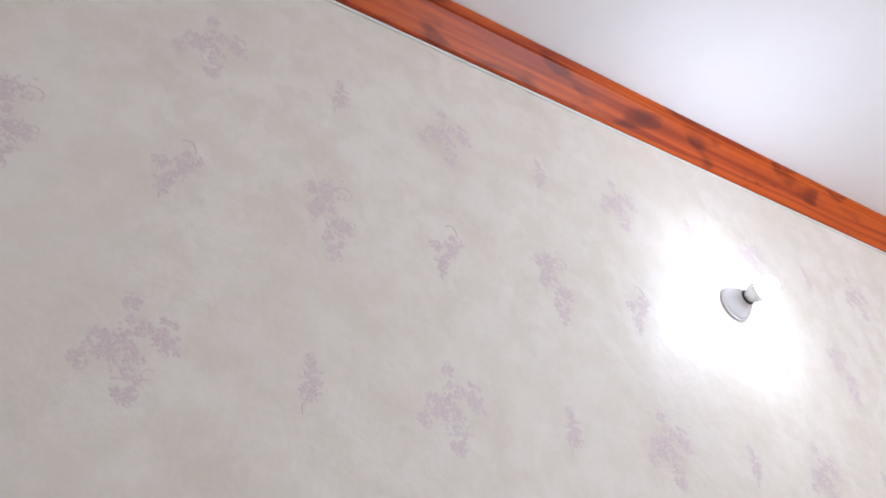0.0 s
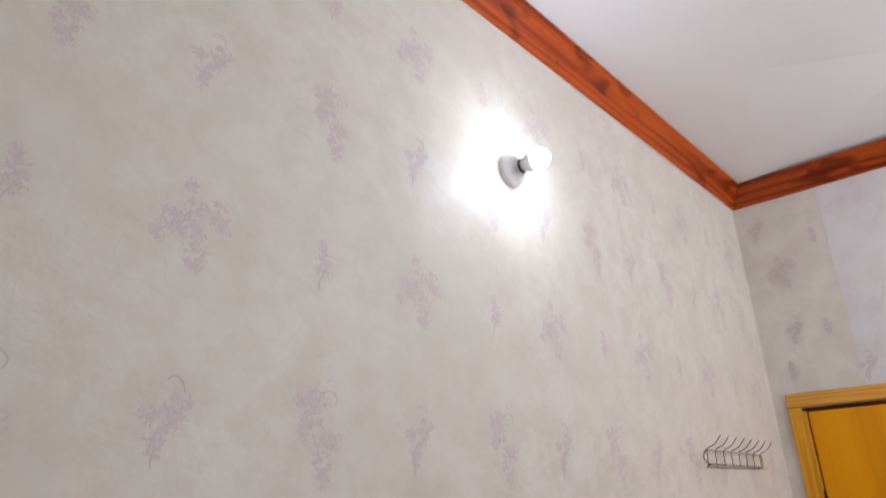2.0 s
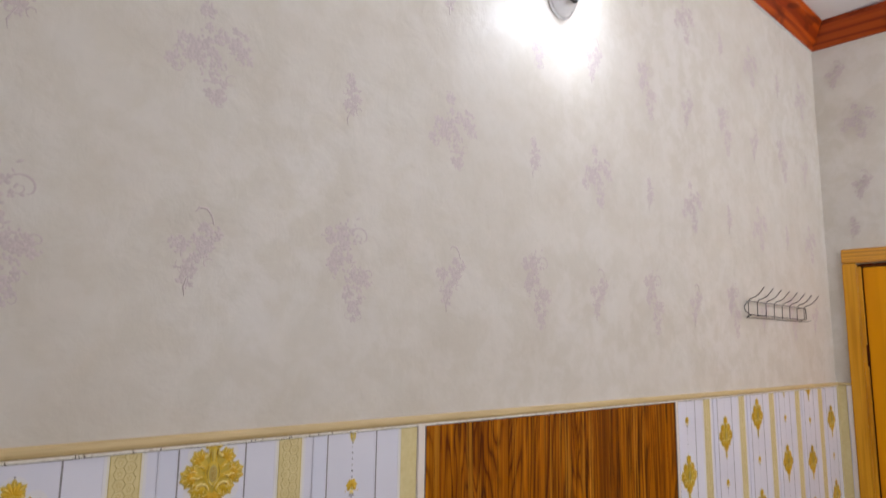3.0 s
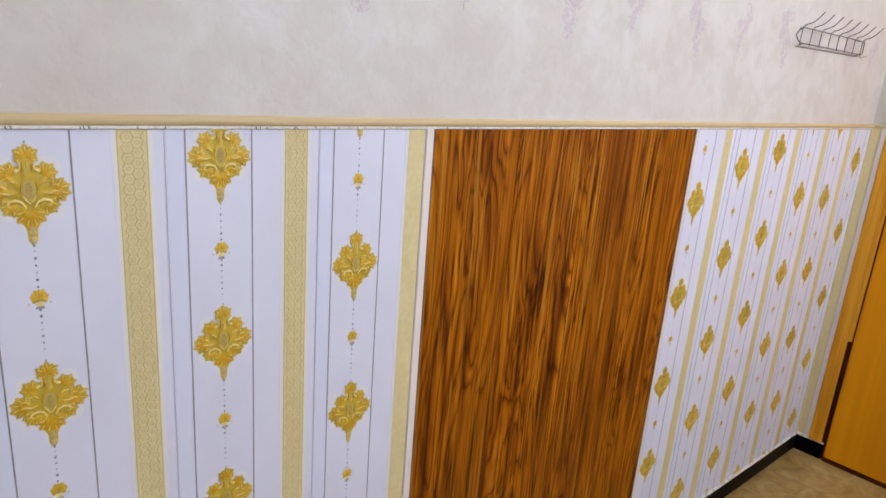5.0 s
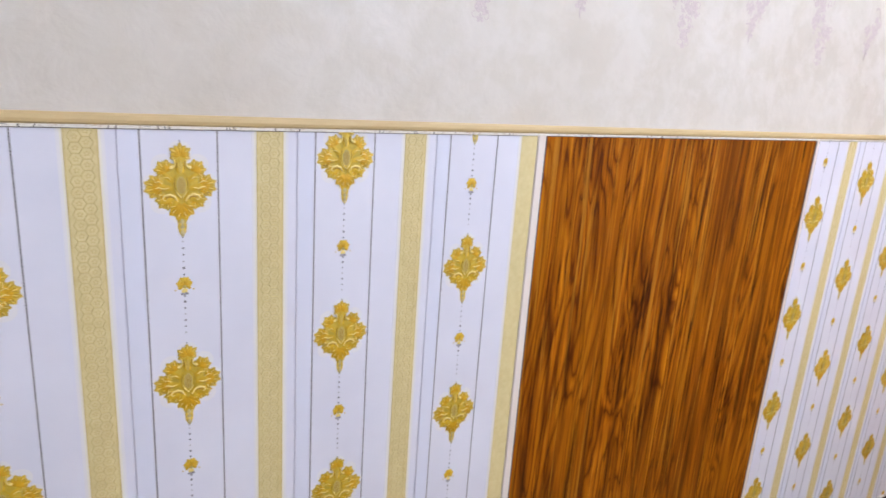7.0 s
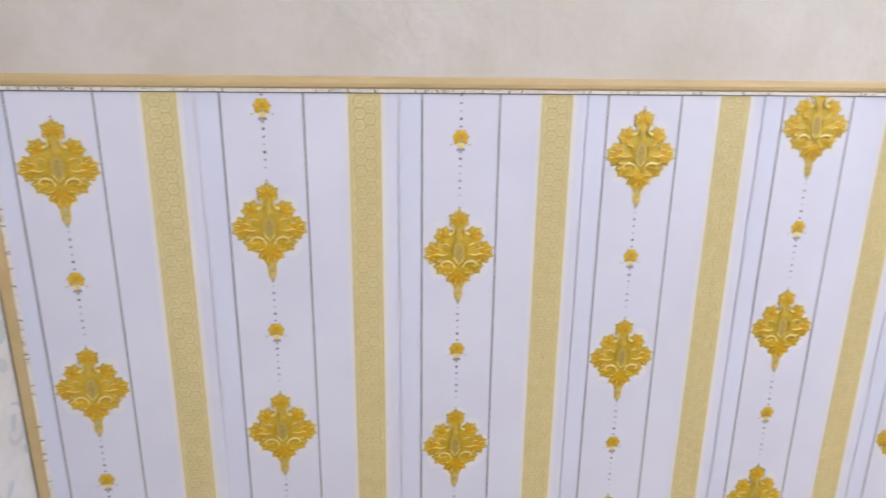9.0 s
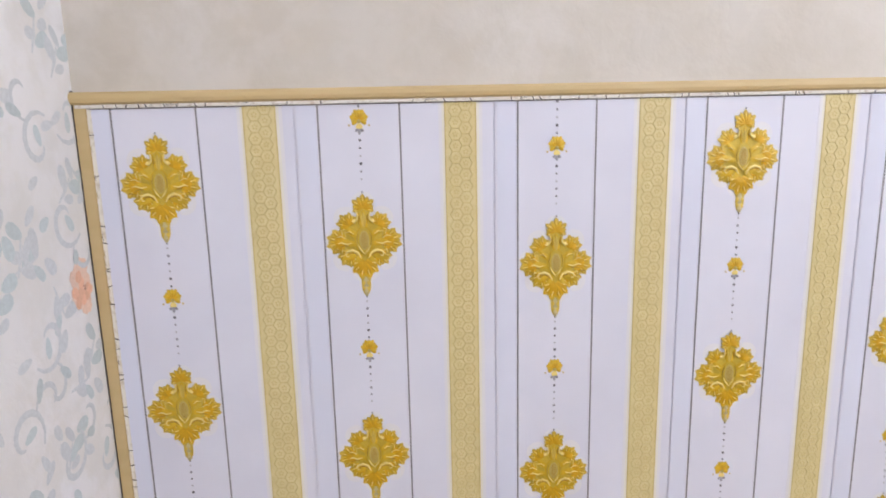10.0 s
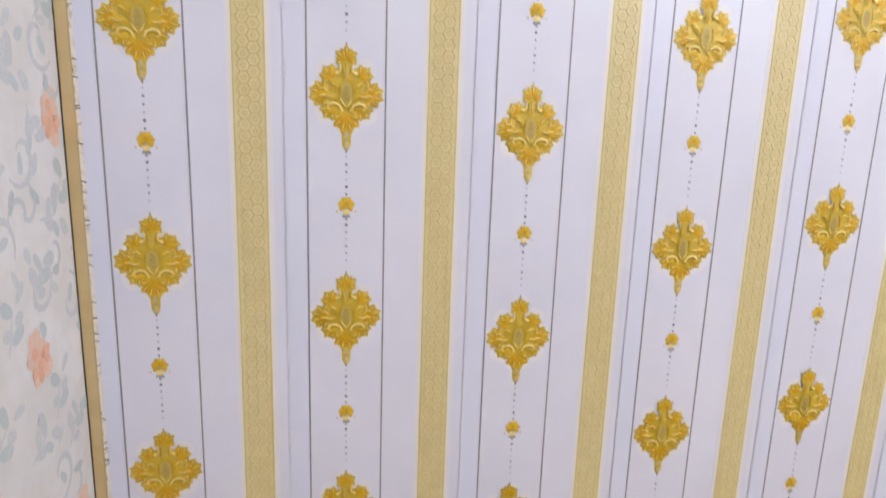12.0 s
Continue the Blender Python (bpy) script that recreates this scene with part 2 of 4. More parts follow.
base(M_BLACK, ramp(M_BLACK, noise_tex(M_BLACK, coords(M_BLACK), 90.0, 5.0), [(0.45, (0.001, 0.001, 0.001)), (0.70, (0.003, 0.003, 0.003)), (0.80, (0.04, 0.04, 0.037))]))
M_CAULK = mat("white_grout", (0.70, 0.66, 0.60), 0.8)
base(M_CAULK, ramp(M_CAULK, noise_tex(M_CAULK, coords(M_CAULK), 70.0, 5.0), [(0.35, (0.42, 0.37, 0.31)), (0.55, (0.74, 0.70, 0.65))]))
bump(M_CAULK, noise_tex(M_CAULK, coords(M_CAULK), 150.0, 5.0), 0.5, 0.003)
M_TILE = mat("mottled_floor_tile", (0.42, 0.32, 0.19), 0.3)
_v = coords(M_TILE, (1, 1, 1), True)
_t = ramp(M_TILE, noise_tex(M_TILE, _v, 9.0, 7.0, 0.65, 1.2), [(0.3, (0.19, 0.098, 0.018)), (0.45, (0.35, 0.218, 0.058)), (0.6, (0.45, 0.32, 0.115)), (0.75, (0.56, 0.45, 0.22))])
base(M_TILE, mix(M_TILE, 0.5, _t, ramp(M_TILE, noise_tex(M_TILE, _v, 40.0, 6.0), [(0.3, (0.7, 0.66, 0.6)), (0.65, (1, 1, 1))]), "MULTIPLY"))
M_GROUT = mat("tile_grout", (0.30, 0.24, 0.16), 0.9)
M_MAT = mat("black_mat", (0.014, 0.011, 0.010), 0.9)
bump(M_MAT, noise_tex(M_MAT, coords(M_MAT), 400.0, 3.0), 0.6, 0.003)
M_MAT_LINE = mat("grey_mat_stitch", (0.07, 0.06, 0.055), 0.9)
M_CEIL = mat("white_ceiling_paint", (0.74, 0.735, 0.75), 0.5)
base(M_CEIL, ramp(M_CEIL, noise_tex(M_CEIL, coords(M_CEIL), 3.0, 5.0), [(0.3, (0.86, 0.855, 0.87)), (0.7, (0.89, 0.885, 0.90))]))
bump(M_CEIL, noise_tex(M_CEIL, coords(M_CEIL), 120.0, 3.0), 0.06, 0.001)
M_FLAKE = print_mat("white_rough_plaster", (0.84, 0.84, 0.84), 0.7, 0.12)
M_CERAMIC = mat("white_lamp_plastic", (0.82, 0.82, 0.83), 0.18)
M_SOCKET_RING = mat("dark_socket_ring", (0.05, 0.05, 0.05), 0.4)
M_WIRE = mat("steel_wire", (0.13, 0.125, 0.12), 0.36, 1.0)
M_SCREW = mat("screw_steel", (0.35, 0.34, 0.33), 0.35, 1.0)
M_BULB = bpy.data.materials.new("glowing_bulb")
M_BULB.use_nodes = True
_b = M_BULB.node_tree.nodes["Principled BSDF"]
_b.inputs["Base Color"].default_value = (0.9, 0.9, 0.9, 1)
_b.inputs["Emission Color"].default_value = (*BULB_COLOUR, 1)
_b.inputs["Emission Strength"].default_value = BULB_STRENGTH


# ---- mesh helpers ----
def part(name, data, material, parent=None, label=""):
    """Links a bmesh or a (verts, faces) pair as one mesh object."""
    me = bpy.data.meshes.new(name)
    if isinstance(data, tuple):
        me.from_pydata(data[0], [], data[1])
        if len(data) > 2:
            me.polygons.foreach_set("material_index", data[2])
    else:
        data.to_mesh(me)
        data.free()
    for m in (material if isinstance(material, (list, tuple)) else [material]):
        me.materials.append(m)
    me.update()
    ob = new(name, me)
    if parent is not None:
        ob.parent = parent
    if label:
        ob["label"] = label
    return ob


def share(name, ob, parent, place=(0, 0, 0), turn=0.0, tilt=(0, 0, 0)):
    """Another object on the mesh of ob."""
    o = new(name, ob.data)
    o.parent = parent
    o.location = place
    o.rotation_euler = tilt if turn == 0 else (0, 0, turn)
    return o


def box(lo, hi, bevel=0.0, segs=2):
    bm = bmesh.new()
    bmesh.ops.create_cube(bm, size=1.0)
    c = [(a + b) / 2 for a, b in zip(lo, hi)]
    s = [b - a for a, b in zip(lo, hi)]
    for v in bm.verts:
        v.co = Vector((c[0] + v.co.x * s[0], c[1] + v.co.y * s[1], c[2] + v.co.z * s[2]))
    if bevel:
        bmesh.ops.bevel(bm, geom=bm.edges[:], offset=bevel, segments=segs, affect="EDGES")
    return bm


def smooth(ob):
    for p in ob.data.polygons:
        p.use_smooth = True
    return ob


def profile(points, a, b, axis, mitre=(0.0, 0.0)):
    """A closed profile (out from the wall, height) swept from a to b along the wall. mitre: by how much each end is cut back as it stands out."""
    verts, n = [], len(points)
    for at, cut in ((a, mitre[0]), (b, -mitre[1])):
        for d, z in points:
            if axis == "x":
                verts.append((at + cut * d, -d, z))
            else:
                verts.append((EAST - d, -(at + cut * d), z))
    faces = [(i, (i + 1) % n, n + (i + 1) % n, n + i) for i in range(n)] + [tuple(range(n))[::-1], tuple(range(n, 2 * n))]
    bm = bmesh.new()
    vs = [bm.verts.new(v) for v in verts]
    for f in faces:
        bm.faces.new([vs[i] for i in f])
    bmesh.ops.recalc_face_normals(bm, faces=bm.faces)
    return bm


def lathe(points, centre, n=28):
    """Turned about an axis that stands out from the main wall: points (out, radius)."""
    bm = bmesh.new()
    rings = []
    for d, r in points:
        rings.append([bm.verts.new((centre[0] + r * math.cos(a), centre[1] - d, centre[2] + r * math.sin(a))) for a in (2 * math.pi * i / n for i in range(n))])
    for p, q in zip(rings, rings[1:]):
        for i in range(n):
            bm.faces.new((p[i], p[(i + 1) % n], q[(i + 1) % n], q[i]))
    bm.faces.new(rings[0]), bm.faces.new(rings[-1])
    bmesh.ops.recalc_face_normals(bm, faces=bm.faces)
    return bm


def wire(name, runs, radius, material, parent):
    cu = bpy.data.curves.new(name, "CURVE")
    cu.dimensions, cu.bevel_depth, cu.bevel_resolution, cu.use_fill_caps = "3D", radius, 2, True
    for run in runs:
        sp = cu.splines.new("POLY")
        sp.points.add(len(run) - 1)
        for p, c in zip(sp.points, run):
            p.co = (*c, 1)
    tmp = bpy.data.objects.new(name, cu)
    me = bpy.data.meshes.new_from_object(tmp)
    bpy.data.objects.remove(tmp)
    me.materials.clear()
    me.materials.append(material)
    ob = new(name, me)
    ob.parent = parent
    return smooth(ob)


class Print:
    """Shapes in relief on a wall: x along it, z up, and a little out of it (-y)."""

    def __init__(self):
        self.v, self.f, self.m = [], [], []

    def petal(self, x, z, length, width, angle, mat_i=0, rise=0.0006, lift=0.0002, n=8, tip=0.6):
        """A domed leaf from (x, z) towards angle (degrees, 0 is up, positive to the right)."""
        a = radians(angle)
        ux, uz, px, pz = math.sin(a), math.cos(a), math.cos(a), -math.sin(a)
        k = len(self.v)
        self.v.append((x + ux * length * 0.55, -(lift + rise), z + uz * length * 0.55))
        for i in range(n):
            t = 2 * math.pi * i / n
            along = length * (0.5 - 0.5 * math.cos(t))
            w = 0.5 * width * math.sin(t) * (1 - 0.35 * tip * math.cos(t))
            self.v.append((x + ux * along + px * w, -lift, z + uz * along + pz * w))
        for i in range(n):
            self.f.append((k, k + 1 + i, k + 1 + (i + 1) % n))
            self.m.append(mat_i)

    def fan(self, x, z, radius, angle, spread, count, mat_i=0, lift=0.0002, width=0.42, alt=None):
        for i in range(count):
            s = (i / (count - 1) - 0.5) * 2
            self.petal(x, z, radius * (1 - 0.16 * abs(s) - (0.09 if i % 2 and count > 5 else 0.0)), radius * width, angle + s * spread, mat_i if alt is None or i % 2 else alt, 0.0008, lift + 0.0002 * (1 - abs(s)))

    def stroke(self, pts, width, mat_i=0, lift=0.0009, rise=0.0005, taper=True):
        k, n = len(self.v), len(pts)
        for i, (x, z) in enumerate(pts):
            x0, z0 = pts[max(0, i - 1)]
            x1, z1 = pts[min(n - 1, i + 1)]
            dx, dz = x1 - x0, z1 - z0
            d = math.hypot(dx, dz) or 1
            w = width * 0.5 * (math.sin(math.pi * (0.12 + 0.80 * i / (n - 1))) if taper else 1)
            self.v += [(x - dz / d * w, -lift, z + dx / d * w), (x, -(lift + rise), z), (x + dz / d * w, -lift, z - dx / d * w)]
        for i in range(n - 1):
            a = k + 3 * i
            self.f += [(a, a + 1, a + 4, a + 3), (a + 1, a + 2, a + 5, a + 4)]
            self.m += [mat_i, mat_i]

    def curl(self, x, z, size, start, turns, width, mat_i=0, lift=0.0006, hand=1):
        pts = []
        n = 14
        for i in range(n):
            t = i / (n - 1)
            a = radians(start + hand * 360 * turns * t)
            r = size * (1 - 0.72 * t)
            pts.append((x + r * math.sin(a), z + r * math.cos(a)))
        self.stroke(pts, width, mat_i, lift, 0.0001)

    def disc(self, x, z, r, mat_i=0, lift=0.0002, rise=0.0005, n=8, sz=1.0):
        k = len(self.v)
        self.v.append((x, -(lift + rise), z))
        for i in range(n):
            a = 2 * math.pi * i / n
            self.v.append((x + r * math.cos(a), -lift, z + r * sz * math.sin(a)))
        for i in range(n):
            self.f.append((k, k + 1 + i, k + 1 + (i + 1) % n))
            self.m.append(mat_i)

    def done(self, name, mats, parent=None):
        me = bpy.data.meshes.new(name)
        me.from_pydata(self.v, [], self.f)
        for m in mats:
            me.materials.append(m)
        me.polygons.foreach_set("material_index", self.m)
        me.update()
        ob = new(name, me)
        ob.parent = parent
        return ob


def settle(name, label, category, group="", kind=""):
    e = new(name)
    e.empty_display_size = 0.05
    return tagged(e, label, category, group, kind)


# ---- the room's shell ----
wall_north = part("wall_north", box((-0.15, 0.0, -0.05), (EAST + 0.15, 0.15, 3.4)), M_PAPER)
tagged(wall_north, "off-white vinyl wallpaper with faint lilac flower sprays", "wall", kind="structure")
wall_west = part("wall_west", box((-0.15, SOUTH - 0.15, -0.05), (0.0, 0.0, 3.4)), M_FLORAL_PAPER)
tagged(wall_west, "white wallpaper with peach flowers and teal scrolls", "wall", kind="structure")
DOOR_Y0, DOOR_Y1, DOOR_Z = -0.112, -0.992, 2.06
for lo, hi, nm in (((EAST, DOOR_Y0, -0.05), (EAST + 0.15, 0.0, 3.4), "wall_east"),
                   ((EAST, SOUTH - 0.15, -0.05), (EAST + 0.15, DOOR_Y1, 3.4), "wall_east_far"),
                   ((EAST, DOOR_Y1, DOOR_Z), (EAST + 0.15, DOOR_Y0, 3.4), "wall_east_over_door")):
    tagged(part(nm, box(lo, hi), M_PAPER), "off-white patterned wallpaper wall around the door", "wall", kind="structure")
wall_south = part("wall_south", box((0.0, SOUTH - 0.15, -0.05), (EAST + 0.4, SOUTH, 3.4)), M_CREAM_PLASTER)
tagged(wall_south, "plain pale plaster wall behind the camera", "wall", kind="structure")

# lilac sheet over the door, butted to the patterned paper; paints the lit side of a soft shadow
sheet = part("lit_wall_sheet", box((EAST - 0.0015, -2.2, 2.135), (EAST, -0.385, CROWN + 0.02)), M_LIT_LILAC)
tagged(sheet, "pale lilac sheet above the door, painted for the lit wall", "wallpaper", kind="structure")

# ceiling: smooth border; an added slope darkens it up to an oblique ridge
EDGE = -0.975
P1, P2, A0, BOW = (2.90, -0.476), (3.265, EDGE), (2.55, EDGE), 0.03
verts = [(-0.1, 0.1, CEIL), (EAST + 0.4, 0.1, CEIL), (EAST + 0.4, EDGE, CEIL), (*P2, CEIL + BOW), (*P1, CEIL), (*A0, CEIL), (-0.1, EDGE, CEIL)]
faces = [(0, 4, 1), (1, 4, 3), (1, 3, 2), (0, 6, 5), (0, 5, 4)]
N = 14
first = len(verts)
for i in range(1, N):
    u = i / N
    verts.append((A0[0] + (P2[0] - A0[0]) * u, EDGE, CEIL + BOW * u ** 2.2))
prev = 5
for i in range(N - 1):
    faces.append((4, prev, first + i))
    prev = first + i
faces.append((4, prev, 3))
k = len(verts)
verts += [(-0.1, EDGE, 3.30), (EAST + 0.4, EDGE, 3.30), (-0.1, 0.1, 3.30), (EAST + 0.4, 0.1, 3.30)]
faces += [(k, k + 1, k + 3, k + 2)]
chain = [6, 5] + [first + i for i in range(N - 1)] + [3]
for a, b in zip(chain, chain[1:]):
    va, vb = verts[a], verts[b]
    j = len(verts)
    verts += [(va[0], EDGE, 3.30), (vb[0], EDGE, 3.30)]
    faces.append((a, b, j + 1, j))
j = len(verts)
verts += [(P2[0], EDGE, 3.30), (EAST + 0.4, EDGE, 3.30)]
faces.append((3, 2, j + 1, j))
ceiling = part("ceiling", (verts, faces), M_CEIL)
tagged(ceiling, "smooth white painted ceiling border with an added oblique slope", "ceiling", kind="structure")
ceiling_field = part("ceiling_field", box((-0.1, SOUTH - 0.1, CEIL + 0.012), (EAST + 0.4, EDGE, CEIL + 0.15)), M_CEIL)
tagged(ceiling_field, "white ceiling field under rough plaster", "ceiling", kind="structure")

# rough torn plaster lumps on the ceiling's middle field
rng = random.Random(5)
fv, ff = [], []
for i in range(2100):
    s = rng.uniform(0.009, 0.030) * rng.uniform(0.7, 1.1)
    x, y = rng.uniform(1.7, EAST + 0.05), EDGE - s * 0.85 - rng.random() ** 1.3 * 0.62
    q = Euler((rng.uniform(-0.28, 0.28), rng.uniform(-0.28, 0.28), rng.uniform(0, 6.3))).to_matrix()
    zc = CEIL + 0.013 - rng.uniform(0.0, 0.005)
    n, k, h = rng.choice((6, 7, 8)), len(fv), s * rng.uniform(0.28, 0.55)
    shape = [(2 * math.pi * j / n + rng.uniform(-0.25, 0.25), s * rng.uniform(0.55, 1.2)) for j in range(n)]
    for scale, drop in ((1.0, 0.0), (0.86, 0.6), (0.5, 0.95)):
        for a, rr in shape:
            p = q @ Vector((rr * scale * math.cos(a), rr * scale * 0.8 * math.sin(a), -h * drop))
            fv.append((x + p.x, min(y + p.y, EDGE + 0.003), zc + p.z))
    p = q @ Vector((0, 0, -h))
    fv.append((x + p.x, min(y + p.y, EDGE + 0.003), zc + p.z))
    for b in (0, n):
        ff += [(k + b + j, k + b + (j + 1) % n, k + b + n + (j + 1) % n, k + b + n + j) for j in range(n)]
    ff += [(k + 2 * n + j, k + 2 * n + (j + 1) % n, k + 3 * n) for j in range(n)]
tagged(part("rough_plaster", (fv, ff), M_FLAKE), "coarse torn white plaster texture on the ceiling", "plaster", kind="stuff")

# cornice: a slanted, stepped profile
CR = [(0.0, CROWN), (0.009, CROWN), (0.014, CROWN + 0.005), (0.016, CROWN + 0.009), (0.064, CROWN + 0.080), (0.069, CROWN + 0.083), (0.071, CROWN + 0.089), (0.080, CROWN + 0.098), (0.080, CEIL - 0.001), (0.0, CEIL - 0.001)]
tagged(part("cornice_north", profile(CR, 0.0, EAST, "x", (1.0, 1.0)), M_CROWN), "red-brown varnished wooden cornice under the ceiling", "cornice", kind="structure")
tagged(part("cornice_east", profile(CR, 0.0, -SOUTH, "y", (1.0, 0.0)), M_CROWN_SHADED), "red-brown varnished wooden cornice above the door wall", "cornice", kind="structure")
BEAD = [(0.0, CROWN - 0.007), (0.004, CROWN - 0.006), (0.006, CROWN - 0.0005), (0.0, CROWN - 0.0005)]
tagged(part("cornice_sealant", profile(BEAD, 0.0, EAST, "x"), M_CREAM_PLASTER), "thin white sealant bead below the cornice", "sealant", kind="structure")

# floor: square tiles with open joints
floor = part("floor", box((-0.1, SOUTH - 0.1, -0.06), (EAST + 0.4, 0.0, -0.004)), M_GROUT)
tagged(floor, "mottled beige and brown stone floor tiles", "floor", kind="structure")
TILE = 0.40

# ---- skirting ----
skirting = part("skirting_north", box((0.0, -0.011, 0.0), (EAST - 0.011, -0.0002, BASE_H), 0.0015), M_BLACK)
tagged(skirting, "glossy black stone skirting below the panels", "skirting", kind="structure")
skirting_e = part("skirting_east", box((EAST - 0.011, -0.128, 0.0), (EAST - 0.0002, 0.0, BASE_H), 0.0015), M_BLACK)
tagged(skirting_e, "short black stone skirting beside the door", "skirting", kind="structure")


def ragged(name, run, label):
    """An uneven white bead of grout on top of the skirting."""
    r = random.Random(len(name) + 3)
    n = int(run / 0.012)
    v, f = [], []
    for i in range(n + 1):
        s = run * i / n
        h = 0.007 + 0.006 * noise.noise((s * 9, 1.7, 0)) + r.uniform(-0.0018, 0.0018)
        d = 0.012 + 0.003 * noise.noise((s * 14, 5.1, 0))
        v += [(s, -0.0002, BASE_H), (s, -d, BASE_H), (s, -d * 0.85, BASE_H + h * 0.6), (s, -0.0045, BASE_H + max(h, 0.003)), (s, -0.0002, BASE_H + max(h, 0.003))]
    for i in range(n):
        a = 5 * i
        f += [(a + j, a + j + 1, a + j + 6, a + j + 5) for j in range(4)]
    return tagged(part(name, (v, f), M_CAULK), label, "grout", kind="structure")


ragged("grout_north", EAST - 0.012, "rough white grout bead on top of the skirting")
ge = ragged("grout_east", 0.125, "rough white grout bead beside the door")
ge.matrix_world = Matrix.Translation((EAST, -0.003, 0)) @ pose(0, 0, 0, 0, 0, -90)

# ---- printed wall panels ----
FACE = 0.0045                      # how far the panels stand out
Z0, Z1 = BASE_H + 0.006, TRIM_LO + 0.006


def acanthus(p, x, z, r, angle, spread, n, lift, core, leafy, tip):
    """A ragged leaf cluster: dusty pointed tips, brighter petals on them, a deep core and pale ribs."""
    for i in range(n):
        s = (i / (n - 1) - 0.5) * 2
        a, ln = angle + s * spread, r * (1 - 0.22 * abs(s) ** 2 - (0.13 if i % 2 else 0.0))
        p.petal(x, z, ln, r * 0.42, a, tip, 0.0005, lift, 8, -0.2)
    for i in range(n):
        s = (i / (n - 1) - 0.5) * 2
        a, ln = angle + s * spread, r * (1 - 0.22 * abs(s) ** 2 - (0.13 if i % 2 else 0.0))
        p.petal(x, z, ln * 0.87, r * 0.27, a, leafy, 0.0005, lift + 0.0004, 8, -0.3)
        t = radians(a)
        if i % 2 == 0:
            p.stroke([(x + math.sin(t) * ln * f, z + math.cos(t) * ln * f) for f in (0.48, 0.66, 0.84)], r * 0.055, 2, lift + 0.0013, 0.0001)
    for i in range(n - 1):
        s = ((i + 0.5) / (n - 1) - 0.5) * 2
        t = radians(angle + s * spread)
        p.stroke([(x + math.sin(t) * r * f, z + math.cos(t) * r * f) for f in (0.50, 0.62, 0.74)], r * 0.04, 8, lift + 0.0012, 0.0001)
    for i in range(n - 2):
        s = (i / (n - 3) - 0.5) * 2
        p.petal(x, z, r * 0.55, r * 0.20, angle + s * spread * 0.9, core, 0.0006, lift + 0.0008, 8, -0.2)


